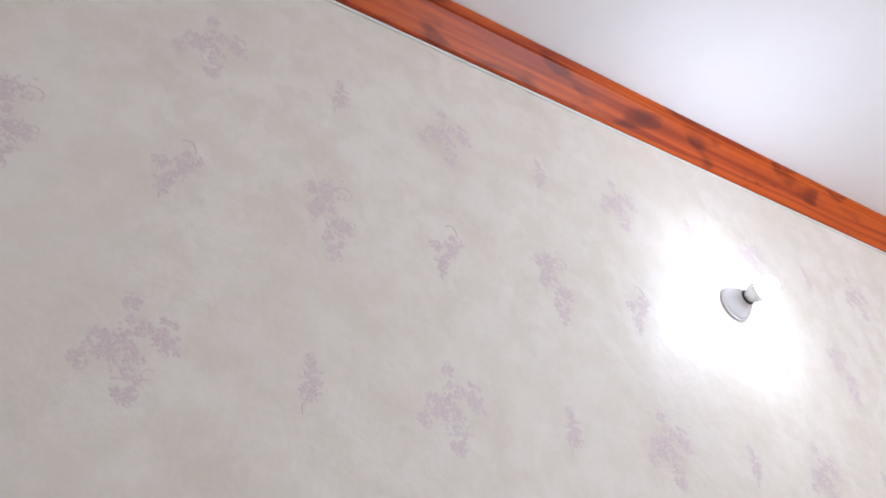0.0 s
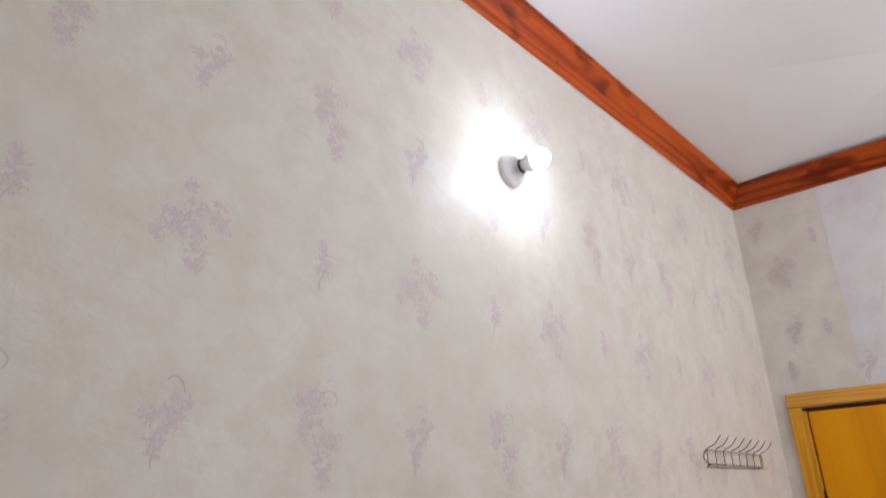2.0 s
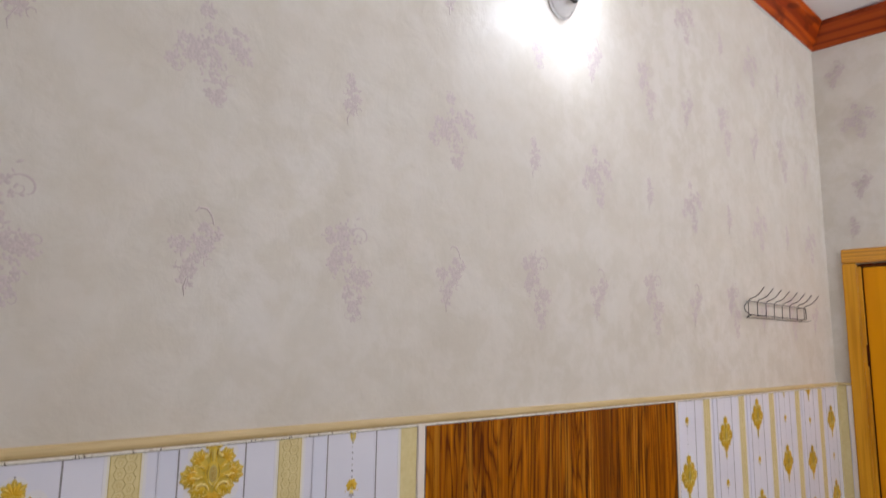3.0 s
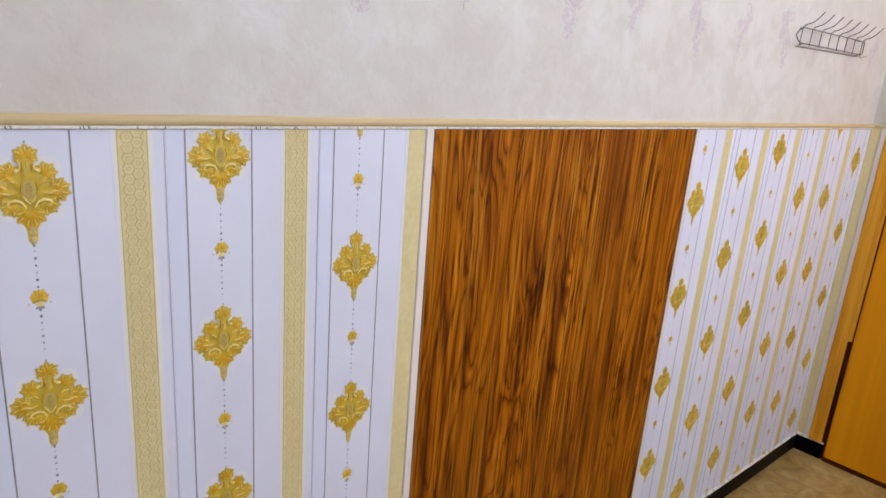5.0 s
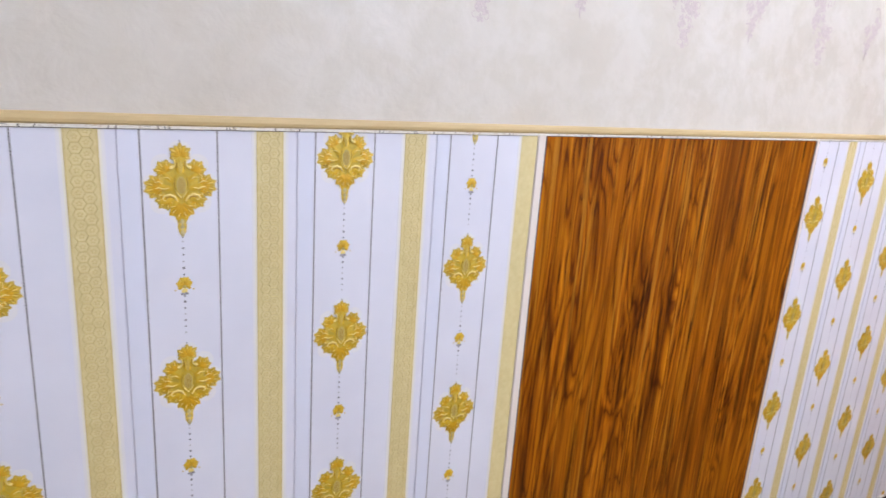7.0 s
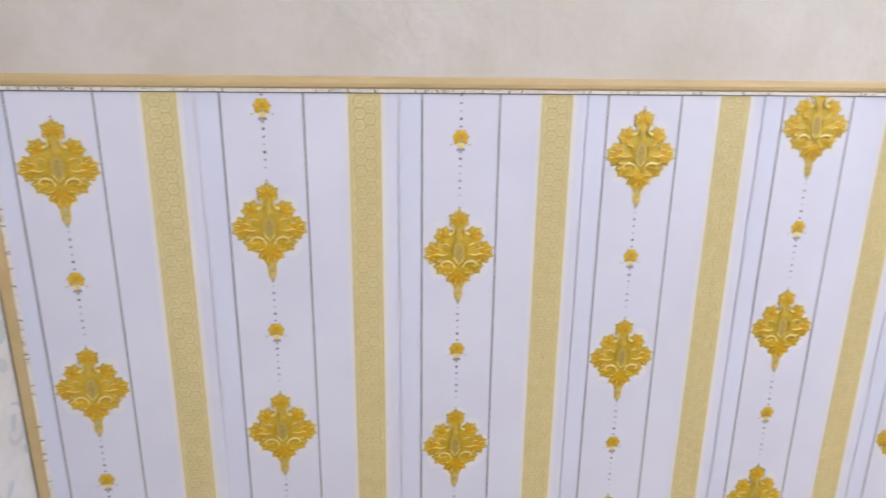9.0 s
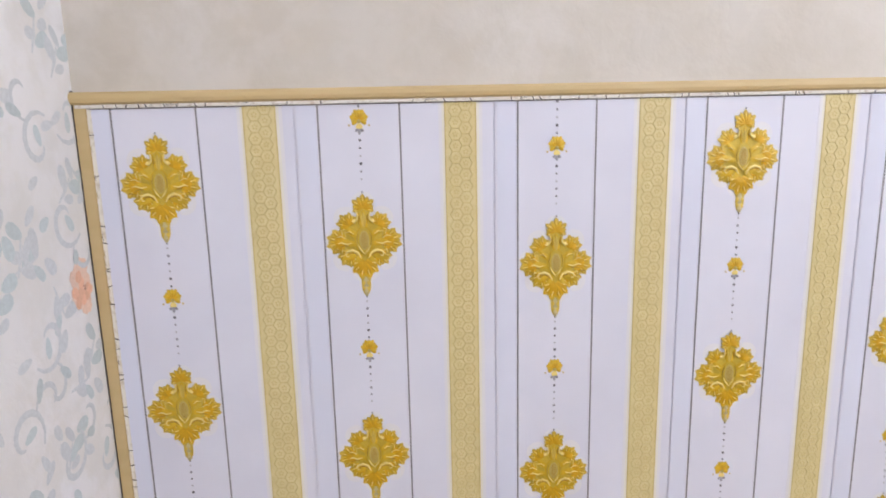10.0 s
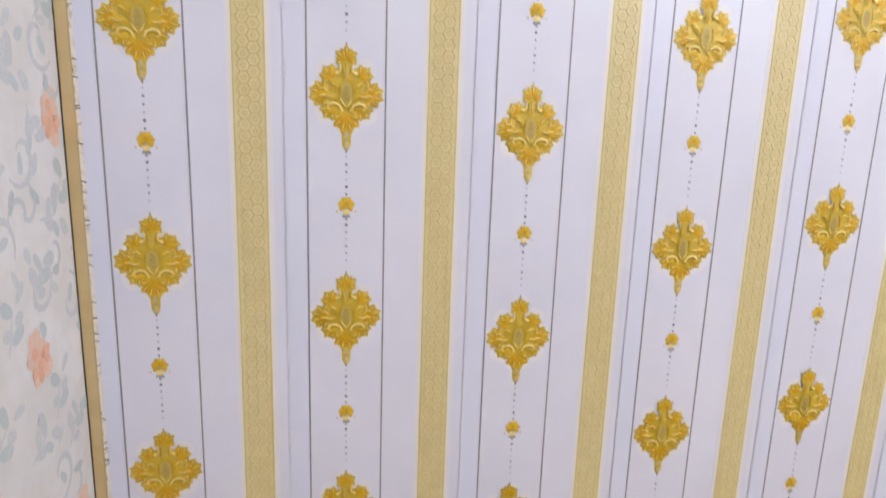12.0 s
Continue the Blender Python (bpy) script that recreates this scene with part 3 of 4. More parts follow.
def damask():
    """The large ornament, centred 68 mm below its top."""
    p = Print()
    G, D, S, O, K, B, T, H, X, P = range(10)
    # faint yellow bloom printed round the whole figure
    for x, z, r in ((0, 0.053, 0.0155), (0.023, 0.034, 0.0155), (0.034, 0.006, 0.017), (0.026, -0.020, 0.0155), (0, -0.034, 0.018), (0, 0.004, 0.029), (0, -0.056, 0.0085)):
        for s in ((-1, 1) if x else (1,)):
            p.disc(s * x, z, r, H, 0.00003, 0.00002, 16)
    p.petal(0, -0.036, 0.072, 0.050, 0, T, 0.0001, 0.0001, 14, 0.1)
    for s in (-1, 1):
        p.petal(s * 0.002, 0.001, 0.038, 0.031, s * 90, T, 0.0001, 0.0001, 12, -0.2)
        p.petal(s * 0.003, 0.006, 0.034, 0.022, s * 44, T, 0.0001, 0.0001, 12, -0.2)
        p.petal(s * 0.003, -0.004, 0.033, 0.024, s * 130, T, 0.0001, 0.0001, 12, -0.2)
    # pendant of overlapping scales
    p.petal(0, -0.038, 0.031, 0.0125, 180, P, 0.0003, 0.0002, 10, -0.1)
    for i in range(3):
        p.fan(0, -0.040 - 0.008 * i, 0.0125 - 0.001 * i, 180, 26, 3, K, 0.0003 + 0.0002 * i, 0.62, P)
    p.petal(0, -0.060, 0.010, 0.005, 180, K, 0.0004, 0.0008)
    p.disc(0, -0.0705, 0.0013, B, 0.0003)
    # leaf clusters, the lower ones under the upper ones
    for s in (-1, 1):
        acanthus(p, s * 0.0175, -0.0120, 0.0200, s * 140, 72, 9, 0.0003, D, G, P)
        acanthus(p, s * 0.0265, 0.0035, 0.0235, s * 88, 80, 11, 0.0008, D, G, P)
        acanthus(p, s * 0.0180, 0.0245, 0.0192, s * 40, 78, 9, 0.0008, D, G, P)
    acanthus(p, 0, -0.0225, 0.0245, 180, 80, 11, 0.0013, D, D, G)
    # neck and crown
    p.fan(0, 0.016, 0.034, 0, 12, 5, T, 0.0010, 0.22, G)
    p.fan(0, 0.018, 0.024, 0, 7, 3, P, 0.0018, 0.14)
    acanthus(p, 0, 0.0475, 0.0185, 0, 108, 9, 0.0014, D, G, P)
    p.disc(0, 0.0675, 0.0014, B, 0.0018)
    # heart: pale ring, tan frame and olive field
    p.petal(0, -0.0140, 0.038, 0.025, 0, G, 0.0004, 0.0020, 14, -0.1)
    p.petal(0, -0.0125, 0.035, 0.021, 0, T, 0.0004, 0.0024, 14, -0.1)
    p.petal(0, -0.0075, 0.026, 0.0130, 0, O, 0.0001, 0.0029, 12, 0.0)
    for k in range(-3, 4):
        w = 0.0046 * (1 - (k / 4.2) ** 2)
        for s in (-1, 1):
            p.stroke([(-w * s, 0.0050 + k * 0.0030 - w * 0.7), (w * s, 0.0050 + k * 0.0030 + w * 0.7)], 0.0006, X, 0.0032, 0.0001, False)
    for s in (-1, 1):
        # long leaf arms from the heart into the side clusters
        p.petal(s * 0.0085, -0.0010, 0.027, 0.0085, s * 74, G, 0.0006, 0.0016, 10, -0.3)
        p.petal(s * 0.0080, 0.0080, 0.022, 0.0075, s * 44, G, 0.0006, 0.0017, 10, -0.3)
        p.petal(s * 0.0060, -0.0100, 0.026, 0.0085, s * 112, G, 0.0006, 0.0018, 10, -0.3)
        p.petal(s * 0.0040, -0.0130, 0.018, 0.0075, s * 150, G, 0.0006, 0.0020, 10, -0.3)
        p.stroke([(0, -0.0130), (s * 0.0045, -0.0075), (s * 0.0078, -0.0010)], 0.0020, S, 0.0031)
        p.stroke([(s * 0.0085, 0.000), (s * 0.0095, 0.008), (s * 0.0070, 0.017)], 0.0010, X, 0.0031)
        # hooked scrolls beside the neck
        p.stroke([(s * 0.0100, 0.0440), (s * 0.0075, 0.0385), (s * 0.0082, 0.0330), (s * 0.0120, 0.0290), (s * 0.0155, 0.0300)], 0.0026, S, 0.0028)
        p.disc(s * 0.0120, 0.0310, 0.0024, S, 0.0028)
        p.stroke([(s * 0.0055, 0.0400), (s * 0.0045, 0.0330), (s * 0.0060, 0.0270)], 0.0012, X, 0.0026)
        # scrolls that spring from below the heart
        p.stroke([(s * 0.0050, -0.0180), (s * 0.0090, -0.0105), (s * 0.0160, -0.0075), (s * 0.0230, -0.0095), (s * 0.0265, -0.0140)], 0.0034, S, 0.0026)
        p.stroke([(s * 0.0085, -0.0150), (s * 0.0130, -0.0110), (s * 0.0185, -0.0110), (s * 0.0215, -0.0145)], 0.0016, X, 0.0029)
        p.curl(s * 0.0215, -0.0140, 0.0035, 0, 0.7, 0.0014, S, 0.0029, s)
        # scrolls in the middle leaves
        p.stroke([(s * 0.0160, 0.0020), (s * 0.0230, 0.0005), (s * 0.0300, 0.0030), (s * 0.0345, 0.0015)], 0.0022, S, 0.0028)
        p.stroke([(s * 0.0240, 0.0080), (s * 0.0300, 0.0115), (s * 0.0350, 0.0100)], 0.0018, S, 0.0028)
        p.stroke([(s * 0.0200, -0.0018), (s * 0.0270, -0.0015), (s * 0.0320, -0.0030)], 0.0012, X, 0.0029)
        p.stroke([(s * 0.0300, -0.0075), (s * 0.0360, -0.0060), (s * 0.0405, -0.0080)], 0.0011, X, 0.0026)
        p.stroke([(s * 0.0135, 0.0135), (s * 0.0180, 0.0170), (s * 0.0240, 0.0165)], 0.0016, S, 0.0027)
    return p.done("damask_ornament", [M_GOLD, M_GOLD_DEEP, M_GOLD_PALE, M_OLIVE, M_STALK, M_BEAD, M_GOLD_BODY, M_HALO_SOFT, M_AMBER_LINE, M_GOLD_TIP])


def rosette():
    """The small ornament between two large ones, with the beads above and below it."""
    p = Print()
    p.fan(0, 0.003, 0.0135, 0, 128, 11, 5, 0.0002, 0.40, 0)
    p.fan(0, 0.003, 0.0112, 0, 115, 9, 0, 0.0006, 0.36)
    p.fan(0, 0.002, 0.0085, 0, 70, 5, 1, 0.0011, 0.36)
    p.disc(0, 0.000, 0.0026, 2, 0.0016)
    for s in (-1, 1):
        p.disc(s * 0.0125, -0.0050, 0.0013, 5)
    p.petal(0, -0.002, 0.009, 0.009, 180, 3, 0.0005, 0.0003)
    p.fan(0, -0.0095, 0.0075, 180, 62, 3, 4, 0.0004, 0.5)
    for i in range(6):
        strong = 4 if i % 3 != 2 else 6
        p.disc(0, 0.0185 + 0.0100 * i, 0.0015 + 0.0005 * (i % 3 == 1), strong)
        p.disc(0, -0.0235 - 0.0098 * i, 0.0015 + 0.0005 * (i % 3 == 0), strong)
    return p.done("small_rosette", [M_GOLD, M_GOLD_DEEP, M_OLIVE, M_GOLD_PALE, M_BEAD, M_GOLD_TIP, M_BEAD_PALE])


def hexagons(width, z0, z1):
    """Raised honeycomb outlines with a five-petalled flower in each cell."""
    p = Print()
    r, row, step = 0.0088, 0.0129, 0.0147
    cols = (-row / 2, row / 2)
    for c, x in enumerate(cols):
        z = z0 + (0.5 + 0.5 * (c % 2)) * step
        while z < z1 - step / 2:
            ring = [(x + r * 0.97 * math.cos(math.pi / 3 * i), z + step * 0.577 * math.sin(math.pi / 3 * i)) for i in range(7)]
            for a, b in zip(ring, ring[1:]):
                p.stroke([a, b], 0.0013, 0, 0.0001, 0.0006, False)
            for i in range(5):
                a = 2 * math.pi * i / 5
                p.disc(x + 0.0026 * math.sin(a), z + 0.0026 * math.cos(a), 0.0014, 0, 0.0001, 0.0006, 4)
            z += step
    for s in (-1, 1):
        p.stroke([(s * width * 0.47, z0), (s * width * 0.47, z1)], 0.0009, 0, 0.0001, 0.0003, False)
    return p.done("honeycomb_relief", [M_BAND_LINE])


def strip(x0, x1, z0, z1, out, thick=0.0003):
    return box((x0, -out - thick, z0), (x1, -out, z1))


master = {}


def keep(key, make, place, parent):
    """The first of a kind is made, the rest share its mesh."""
    if key not in master:
        ob = make()
        ob.parent = parent
        ob.location = place
        master[key] = ob
        return ob
    return share(master[key].name.split(".")[0], master[key], parent, place)


def cut_off(make, lo, hi):
    """An ornament cut where the panel was sawn: nothing of it below lo or above hi."""
    def made():
        ob = make()
        bm = bmesh.new()
        bm.from_mesh(ob.data)
        for z, up in ((hi, 1), (lo, -1)):
            bmesh.ops.bisect_plane(bm, geom=bm.verts[:] + bm.edges[:] + bm.faces[:], plane_co=(0, 0, z), plane_no=(0, 0, up), clear_outer=True)
        bm.to_mesh(ob.data)
        bm.free()
        return ob
    return made


def place_print(key, make, reach, cx, c, panel):
    lo, hi = Z0 + 0.001 - c, TRIM_LO - 0.004 - c
    if lo > -reach[0] or hi < reach[1]:
        if lo < reach[1] - 0.01 and hi > -reach[0] + 0.01:
            keep((key, round(cx, 3), round(c, 3)), cut_off(make, lo, hi), (cx, -FACE, c), panel)
    else:
        keep(key, make, (cx, -FACE, c), panel)


def printed_panel(cx, top, lo, hi, label):
    """One PVC panel whose ornament column stands at cx; lo and hi are its cut edges; top: height of its highest whole ornament."""
    panel = part("wall_panel", box((lo + 0.00005, -FACE, Z0), (hi - 0.00005, -0.0003, Z1), 0.0015, 2), M_PANEL)
    tagged(panel, label, "wall panel", "printed panels along the wall")

    def band(name, a, b, material, out, lbl=""):
        a, b = max(a, lo + 0.001), min(b, hi - 0.001)
        if b - a > 0.0015:
            part(name, strip(a, b, Z0 + 0.001, Z1 - 0.001, out), material, panel, lbl)
    band("pale_stripe", cx - 0.0775, cx - 0.053, M_PANEL_PALE, FACE + 0.0001)
    for s in (-1, 1):
        band("rope_line", cx + s * 0.051 - 0.00115, cx + s * 0.051 + 0.00115, M_ROPE, FACE + 0.0001, "twisted grey rope line")
    band("bloom_stripe", cx + 0.100, cx + 0.1555, M_HALO_SOFT, FACE + 0.00002)
    band("halo_stripe", cx + 0.104, cx + 0.1515, M_HALO, FACE + 0.0001)
    band("gold_band", cx + 0.107, cx + 0.148, M_BAND, FACE + 0.0005, "muted gold band with honeycomb relief")
    if cx + 0.148 < hi:
        keep("hex", lambda: hexagons(0.041, Z0, TRIM_LO), (cx + 0.1275, -FACE - 0.0008, 0), panel)
    z = top + PITCH
    while z > Z0:
        place_print("damask", damask, (0.074, 0.071), cx, z - 0.068, panel)
        place_print("rosette", rosette, (0.064, 0.070), cx, z - 0.2135, panel)
        z -= PITCH
    return panel


LEFT = [(0.095, 1.498), (0.345, 1.418), (0.597, 1.379), (0.845, 1.513), (1.095, 1.249), (1.344, 1.347)]
WHITE = "white PVC panel with gold damask ornaments and a gold band"
for i, (cx, top) in enumerate(LEFT):
    lo = (LEFT[i - 1][0] + cx) / 2 + 0.0438 if i else 0.002
    hi = (cx + LEFT[i + 1][0]) / 2 + 0.0438 if i + 1 < len(LEFT) else 1.490
    printed_panel(cx, top, lo, hi, WHITE)
RIGHT = [(2.534, 1.378), (2.784, 1.473), (3.034, 1.519), (3.283, 1.341), (3.533, 1.317), (3.781, 1.459)]
for i, (cx, top) in enumerate(RIGHT):
    lo = (RIGHT[i - 1][0] + cx) / 2 + 0.0438 if i else 2.4795
    hi = (cx + RIGHT[i + 1][0]) / 2 + 0.0438 if i + 1 < len(RIGHT) else EAST - 0.005
    printed_panel(cx, top, lo, hi, WHITE)

# wood-print panels between the two cream strips
WX = [1.509 + 0.2395 * i for i in range(5)]
for a, b in zip(WX, WX[1:]):
    w = part("wood_panel", box((0.0003, -FACE, Z0), (b - a - 0.0003, -0.0003, Z1), 0.0009, 2), M_WOOD)
    w.location.x = a
    part("joint_line", box((b - a - 0.0006, -FACE - 0.0004, Z0), (b - a + 0.0004, -FACE - 0.0001, Z1)), M_REVEAL, w, "dark joint between two panels")
    tagged(w, "brown walnut-print PVC panel with dark vertical grain", "wall panel", "walnut panels in the wall")
for a, b in ((1.490, 1.509), (2.467, 2.4795)):
    tagged(part("joint_strip", box((a, -0.0075, Z0), (b, -0.0003, Z1), 0.0015), M_CREAM_STRIP), "cream PVC joint strip beside the walnut panels", "trim", "joint strips")
# dark strips put the shadow beside the joint strips into colour
for x in (1.5105, 2.4655):
    tagged(part("shadow_bead", box((x - 0.0018, -0.0056, Z0), (x + 0.0018, -0.0046, Z1)), M_DASH), "thin dark shadow strip along the edge of the walnut panel", "trim", "panel edges")

# the return of the panelling on the door wall
back = settle("wall_panel", "narrow white PVC panel with a gold band beside the door", "wall panel", "printed panels along the wall")
part("board", box((EAST - FACE, -0.060, Z0), (EAST - 0.0003, -0.006, Z1), 0.0008), M_PANEL, back)
part("gold_band", box((EAST - FACE - 0.0006, -0.040, Z0), (EAST - FACE, -0.008, Z1 - 0.002)), M_BAND, back)
part("cream_edge", box((EAST - FACE - 0.005, -0.060, Z0), (EAST - FACE, -0.044, Z1 - 0.002), 0.0006), M_CREAM_STRIP, back)


# ---- tan edge trims ----
def nose(lo, hi):
    h = hi - lo
    return [(0.0003, lo), (0.0085, lo), (0.0115, lo + 0.15 * h), (0.0125, lo + 0.45 * h), (0.0115, lo + 0.8 * h), (0.008, hi), (0.0003, hi)]


def dashes(length, count, seed):
    """Scraps of dark print left along a cut edge: x along, z across."""
    r, p = random.Random(seed), Print()
    for i in range(count):
        s = r.uniform(0.01, length - 0.01)
        kind = r.random()
        if kind < 0.62:
            d = r.uniform(-0.003, 0.003)
            p.stroke([(s, -0.0028), (s + d * 0.6, 0.0002), (s + d, 0.003)], r.uniform(0.0009, 0.0018), 0, 0.0001, 0.0002, False)
        else:
            w = r.uniform(0.003, 0.012)
            p.stroke([(s, 0.001), (s + w * 0.5, 0.0025), (s + w, 0.0012)], 0.0011, 0 if kind < 0.8 else 1, 0.0001, 0.0002)
    return p


trim = settle("edge_trim", "tan PVC edge trim capping the wall panels", "trim", "edge trims")
part("cap", profile(nose(TRIM_LO - 0.0015, TRIM_HI), 0.0, EAST, "x", (0, 1.0)), M_TAN, trim)
part("cut_edge", box((0.004, -0.0085, TRIM_LO - 0.006), (EAST - 0.010, -0.0046, TRIM_LO - 0.0017), 0.0006), M_CUT, trim, "ragged cream cut edge")
# dark strip in place of the shadow under the cut edge
part("shadow_line", box((0.004, -0.0056, TRIM_LO - 0.0072), (EAST - 0.010, -0.0046, TRIM_LO - 0.0062)), M_DASH, trim)
o = dashes(EAST - 0.03, 210, 2).done("print_scraps", [M_DASH, M_STALK], trim)
o.location = (0.01, -0.0085, TRIM_LO - 0.0042)
o.scale.z = 0.65
side = settle("edge_trim", "tan PVC corner trim beside the floral wallpaper", "trim", "edge trims")
part("cap", box((0.0016, -0.0068, BASE_H + 0.004), (0.0165, -0.0003, TRIM_LO), 0.001, 2), M_TAN, side)
part("cut_edge", box((0.0165, -0.0060, BASE_H + 0.004), (0.0215, -0.0046, TRIM_LO - 0.006), 0.0006), M_CUT, side, "ragged cream cut edge")
o = dashes(TRIM_LO - BASE_H - 0.03, 90, 7).done("print_scraps", [M_DASH, M_STALK], side)
o.matrix_basis = Matrix.Translation((0.0195, -0.0060, BASE_H + 0.012)) @ pose(0, 0, 0, 0, -90, 0)
part("dark_joint", box((0.0002, -0.0070, BASE_H), (0.0009, -0.0004, TRIM_HI + 0.002)), M_DASH, side)
corner = settle("edge_trim", "tan PVC trim in the corner by the door", "trim", "edge trims")
part("cap", box((EAST - 0.016, -0.0090, Z0), (EAST - 0.0046, -0.0047, TRIM_LO - 0.001), 0.0012), M_BAND, corner)
o = dashes(TRIM_LO - BASE_H - 0.03, 70, 9).done("print_scraps", [M_CREAM_STRIP, M_CREAM_STRIP], corner)
o.matrix_basis = Matrix.Translation((EAST - 0.018, -0.0092, BASE_H + 0.012)) @ pose(0, 0, 0, 0, -90, 0)
cap_e = settle("edge_trim", "short tan PVC trim between corner and door", "trim", "edge trims")
part("cap", profile(nose(TRIM_LO + 0.001, TRIM_HI), 0.0, 0.060, "y", (1.0, 0)), M_TAN, cap_e)

# ---- door ----
door = settle("door_1", "closed honey-varnished plain wooden door", "door", kind="structure")
CW = 0.058
C0 = DOOR_Y0 + CW - 0.006          # outer edge of the casing
for nm, a, b in (("casing_post", C0, DOOR_Y0 - 0.004), ("casing_post", DOOR_Y1 + 0.004, DOOR_Y1 - CW)):
    lo_z = BASE_H + 0.001 if a == C0 else 0.0
    part(nm, box((EAST - 0.014, b, lo_z), (EAST - 0.0004, a, DOOR_Z + 0.002), 0.004, 3), M_CASING, door)
part("casing_head", box((EAST - 0.0145, DOOR_Y1 - CW, DOOR_Z + 0.003), (EAST - 0.0004, C0, DOOR_Z + 0.066), 0.004, 3), M_CASING_H, door)
part("reveal", box((EAST + 0.004, DOOR_Y0 - 0.022, 0.0), (EAST + 0.12, DOOR_Y0 - 0.0005, DOOR_Z - 0.001)), M_REVEAL, door)
part("reveal", box((EAST + 0.004, DOOR_Y1 + 0.0005, 0.0), (EAST + 0.12, DOOR_Y1 + 0.022, DOOR_Z - 0.001)), M_REVEAL, door)
part("reveal_head", box((EAST + 0.004, DOOR_Y1 + 0.023, DOOR_Z - 0.012), (EAST + 0.12, DOOR_Y0 - 0.023, DOOR_Z - 0.001)), M_REVEAL, door)
part("stop", box((EAST - 0.012, DOOR_Y0 - 0.019, 0.60), (EAST + 0.003, DOOR_Y0 - 0.0045, DOOR_Z - 0.014), 0.002), M_CASING, door, "stop bead broken off near the floor")
part("threshold", box((EAST - 0.016, DOOR_Y1 + 0.003, 0.0), (EAST + 0.02, DOOR_Y0 - 0.023, 0.012), 0.002), M_REVEAL, door)
leaf = part("leaf", box((0.0, 0.0, 0.0), (0.04, 0.842, DOOR_Z - 0.034), 0.004, 3), M_DOOR, door)
leaf.matrix_basis = Matrix.Translation((EAST - 0.006, DOOR_Y0 - 0.0245, 0.016)) @ pose(0, 0, 0, 0.0, 0, 0) @ Matrix.Translation((0, -0.842, 0))
for z in (0.42, 1.62):
    part("hinge", lathe([(0, 0.0), (0.0, 0.0042), (0.09, 0.0042), (0.09, 0.0)], (0, 0, 0), 12), M_REVEAL, door).matrix_basis = Matrix.Translation((EAST - 0.010, DOOR_Y0 - 0.020, z)) @ pose(0, 0, 0, -90, 0, 0)

# ---- wall lamp ----
LX, LZ = 1.952, 2.577


def wall_lamp(name, label):
    lamp = settle(name, label, "lamp", "wall lamps")
    smooth(part("base_plate", lathe([(0.0004, 0.046), (0.003, 0.0495), (0.0055, 0.0495), (0.007, 0.0475)], (0, 0, 0), 40), M_CERAMIC, lamp))
    smooth(part("holder", lathe([(0.0065, 0.0465), (0.010, 0.0470), (0.015, 0.0455), (0.023, 0.0405), (0.032, 0.0325), (0.040, 0.0250), (0.0447, 0.0215)], (0, 0, 0), 40), M_CERAMIC, lamp))
    part("socket_ring", lathe([(0.0445, 0.0212), (0.0465, 0.0216), (0.0475, 0.0200)], (0, 0, 0), 32), M_SOCKET_RING, lamp)
    smooth(part("bulb_body", lathe([(0.047, 0.0150), (0.056, 0.0180), (0.068, 0.0245), (0.080, 0.0290), (0.092, 0.0305), (0.0925, 0.0290)], (0, 0, 0), 32), M_CERAMIC, lamp, "white plastic neck of the bulb"))
    pts = [(0.0928, 0.0305)] + [(0.098 + 0.038 * math.sin(a), 0.031 * math.cos(a)) for a in (radians(d) for d in range(0, 90, 12))] + [(0.136, 0.001)]
    smooth(part("bulb", lathe(pts, (0, 0, 0), 24), M_BULB, lamp, "glowing white bulb"))
    for s in (-1, 1):
        part("screw", lathe([(0.018, 0.0), (0.0235, 0.0032), (0.026, 0.0026), (0.0265, 0.0)], (s * 0.012 + 0.008, 0, -0.031), 10), M_SCREW, lamp)
    return lamp


lamp = wall_lamp("wall_lamp", "white round lamp holder with a glowing bulb")
lamp.location = (LX, 0, LZ)
# the room's other light is unseen: an assumed fill lamp, added on the wall behind the camera
lamp_b = settle("fill_lamp", "added white fill lamp, unseen on the plain wall behind", "lamp")
part("housing", box((2.05, SOUTH + 0.0003, 2.58), (3.35, SOUTH + 0.03, 2.66), 0.006), M_CERAMIC, lamp_b)
tube = bpy.data.lights.new("tube", "AREA")
tube.shape, tube.size, tube.size_y, tube.energy, tube.color = "RECTANGLE", 1.25, 0.06, ROOM_WATTS, ROOM_COLOUR
fill_light_ob = new("tube", tube)
fill_light_ob.matrix_world = look((2.70, SOUTH + 0.07, 2.62), (2.70, 0.0, 4.4))

# ---- wire coat rack ----
rack = settle("coat_rack", "steel wire coat rack with eight bent hooks", "coat rack")
X0, X1, RY, RT, RB = 2.985, 3.520, -0.018, 1.851, 1.804
loop = [(X0 - 0.012, RY + 0.006, RB + 0.010), (X0 - 0.016, RY + 0.010, (RT + RB) / 2), (X0 - 0.012, RY + 0.006, RT - 0.010)]
wire("rail", [[(X0, RY, RT), (X1 + 0.006, RY, RT), (X1 + 0.010, RY, RT - 0.006), (X1 + 0.010, RY, RB + 0.006), (X1 + 0.004, RY, RB), (X0, RY, RB), *loop, (X0, RY, RT)]], 0.0018, M_WIRE, rack)
for i in range(8):
    x = X0 + 0.004 + (X1 - X0 - 0.004) * i / 7
    wire("hook", [[(x, RY + 0.004, RB - 0.004), (x, RY + 0.003, RT), (x, RY - 0.004, RT + 0.008), (x, RY - 0.020, RT + 0.013), (x, RY - 0.032, RT + 0.020), (x, RY - 0.046, RT + 0.036), (x, RY - 0.054, RT + 0.046)]], 0.0015, M_WIRE, rack)
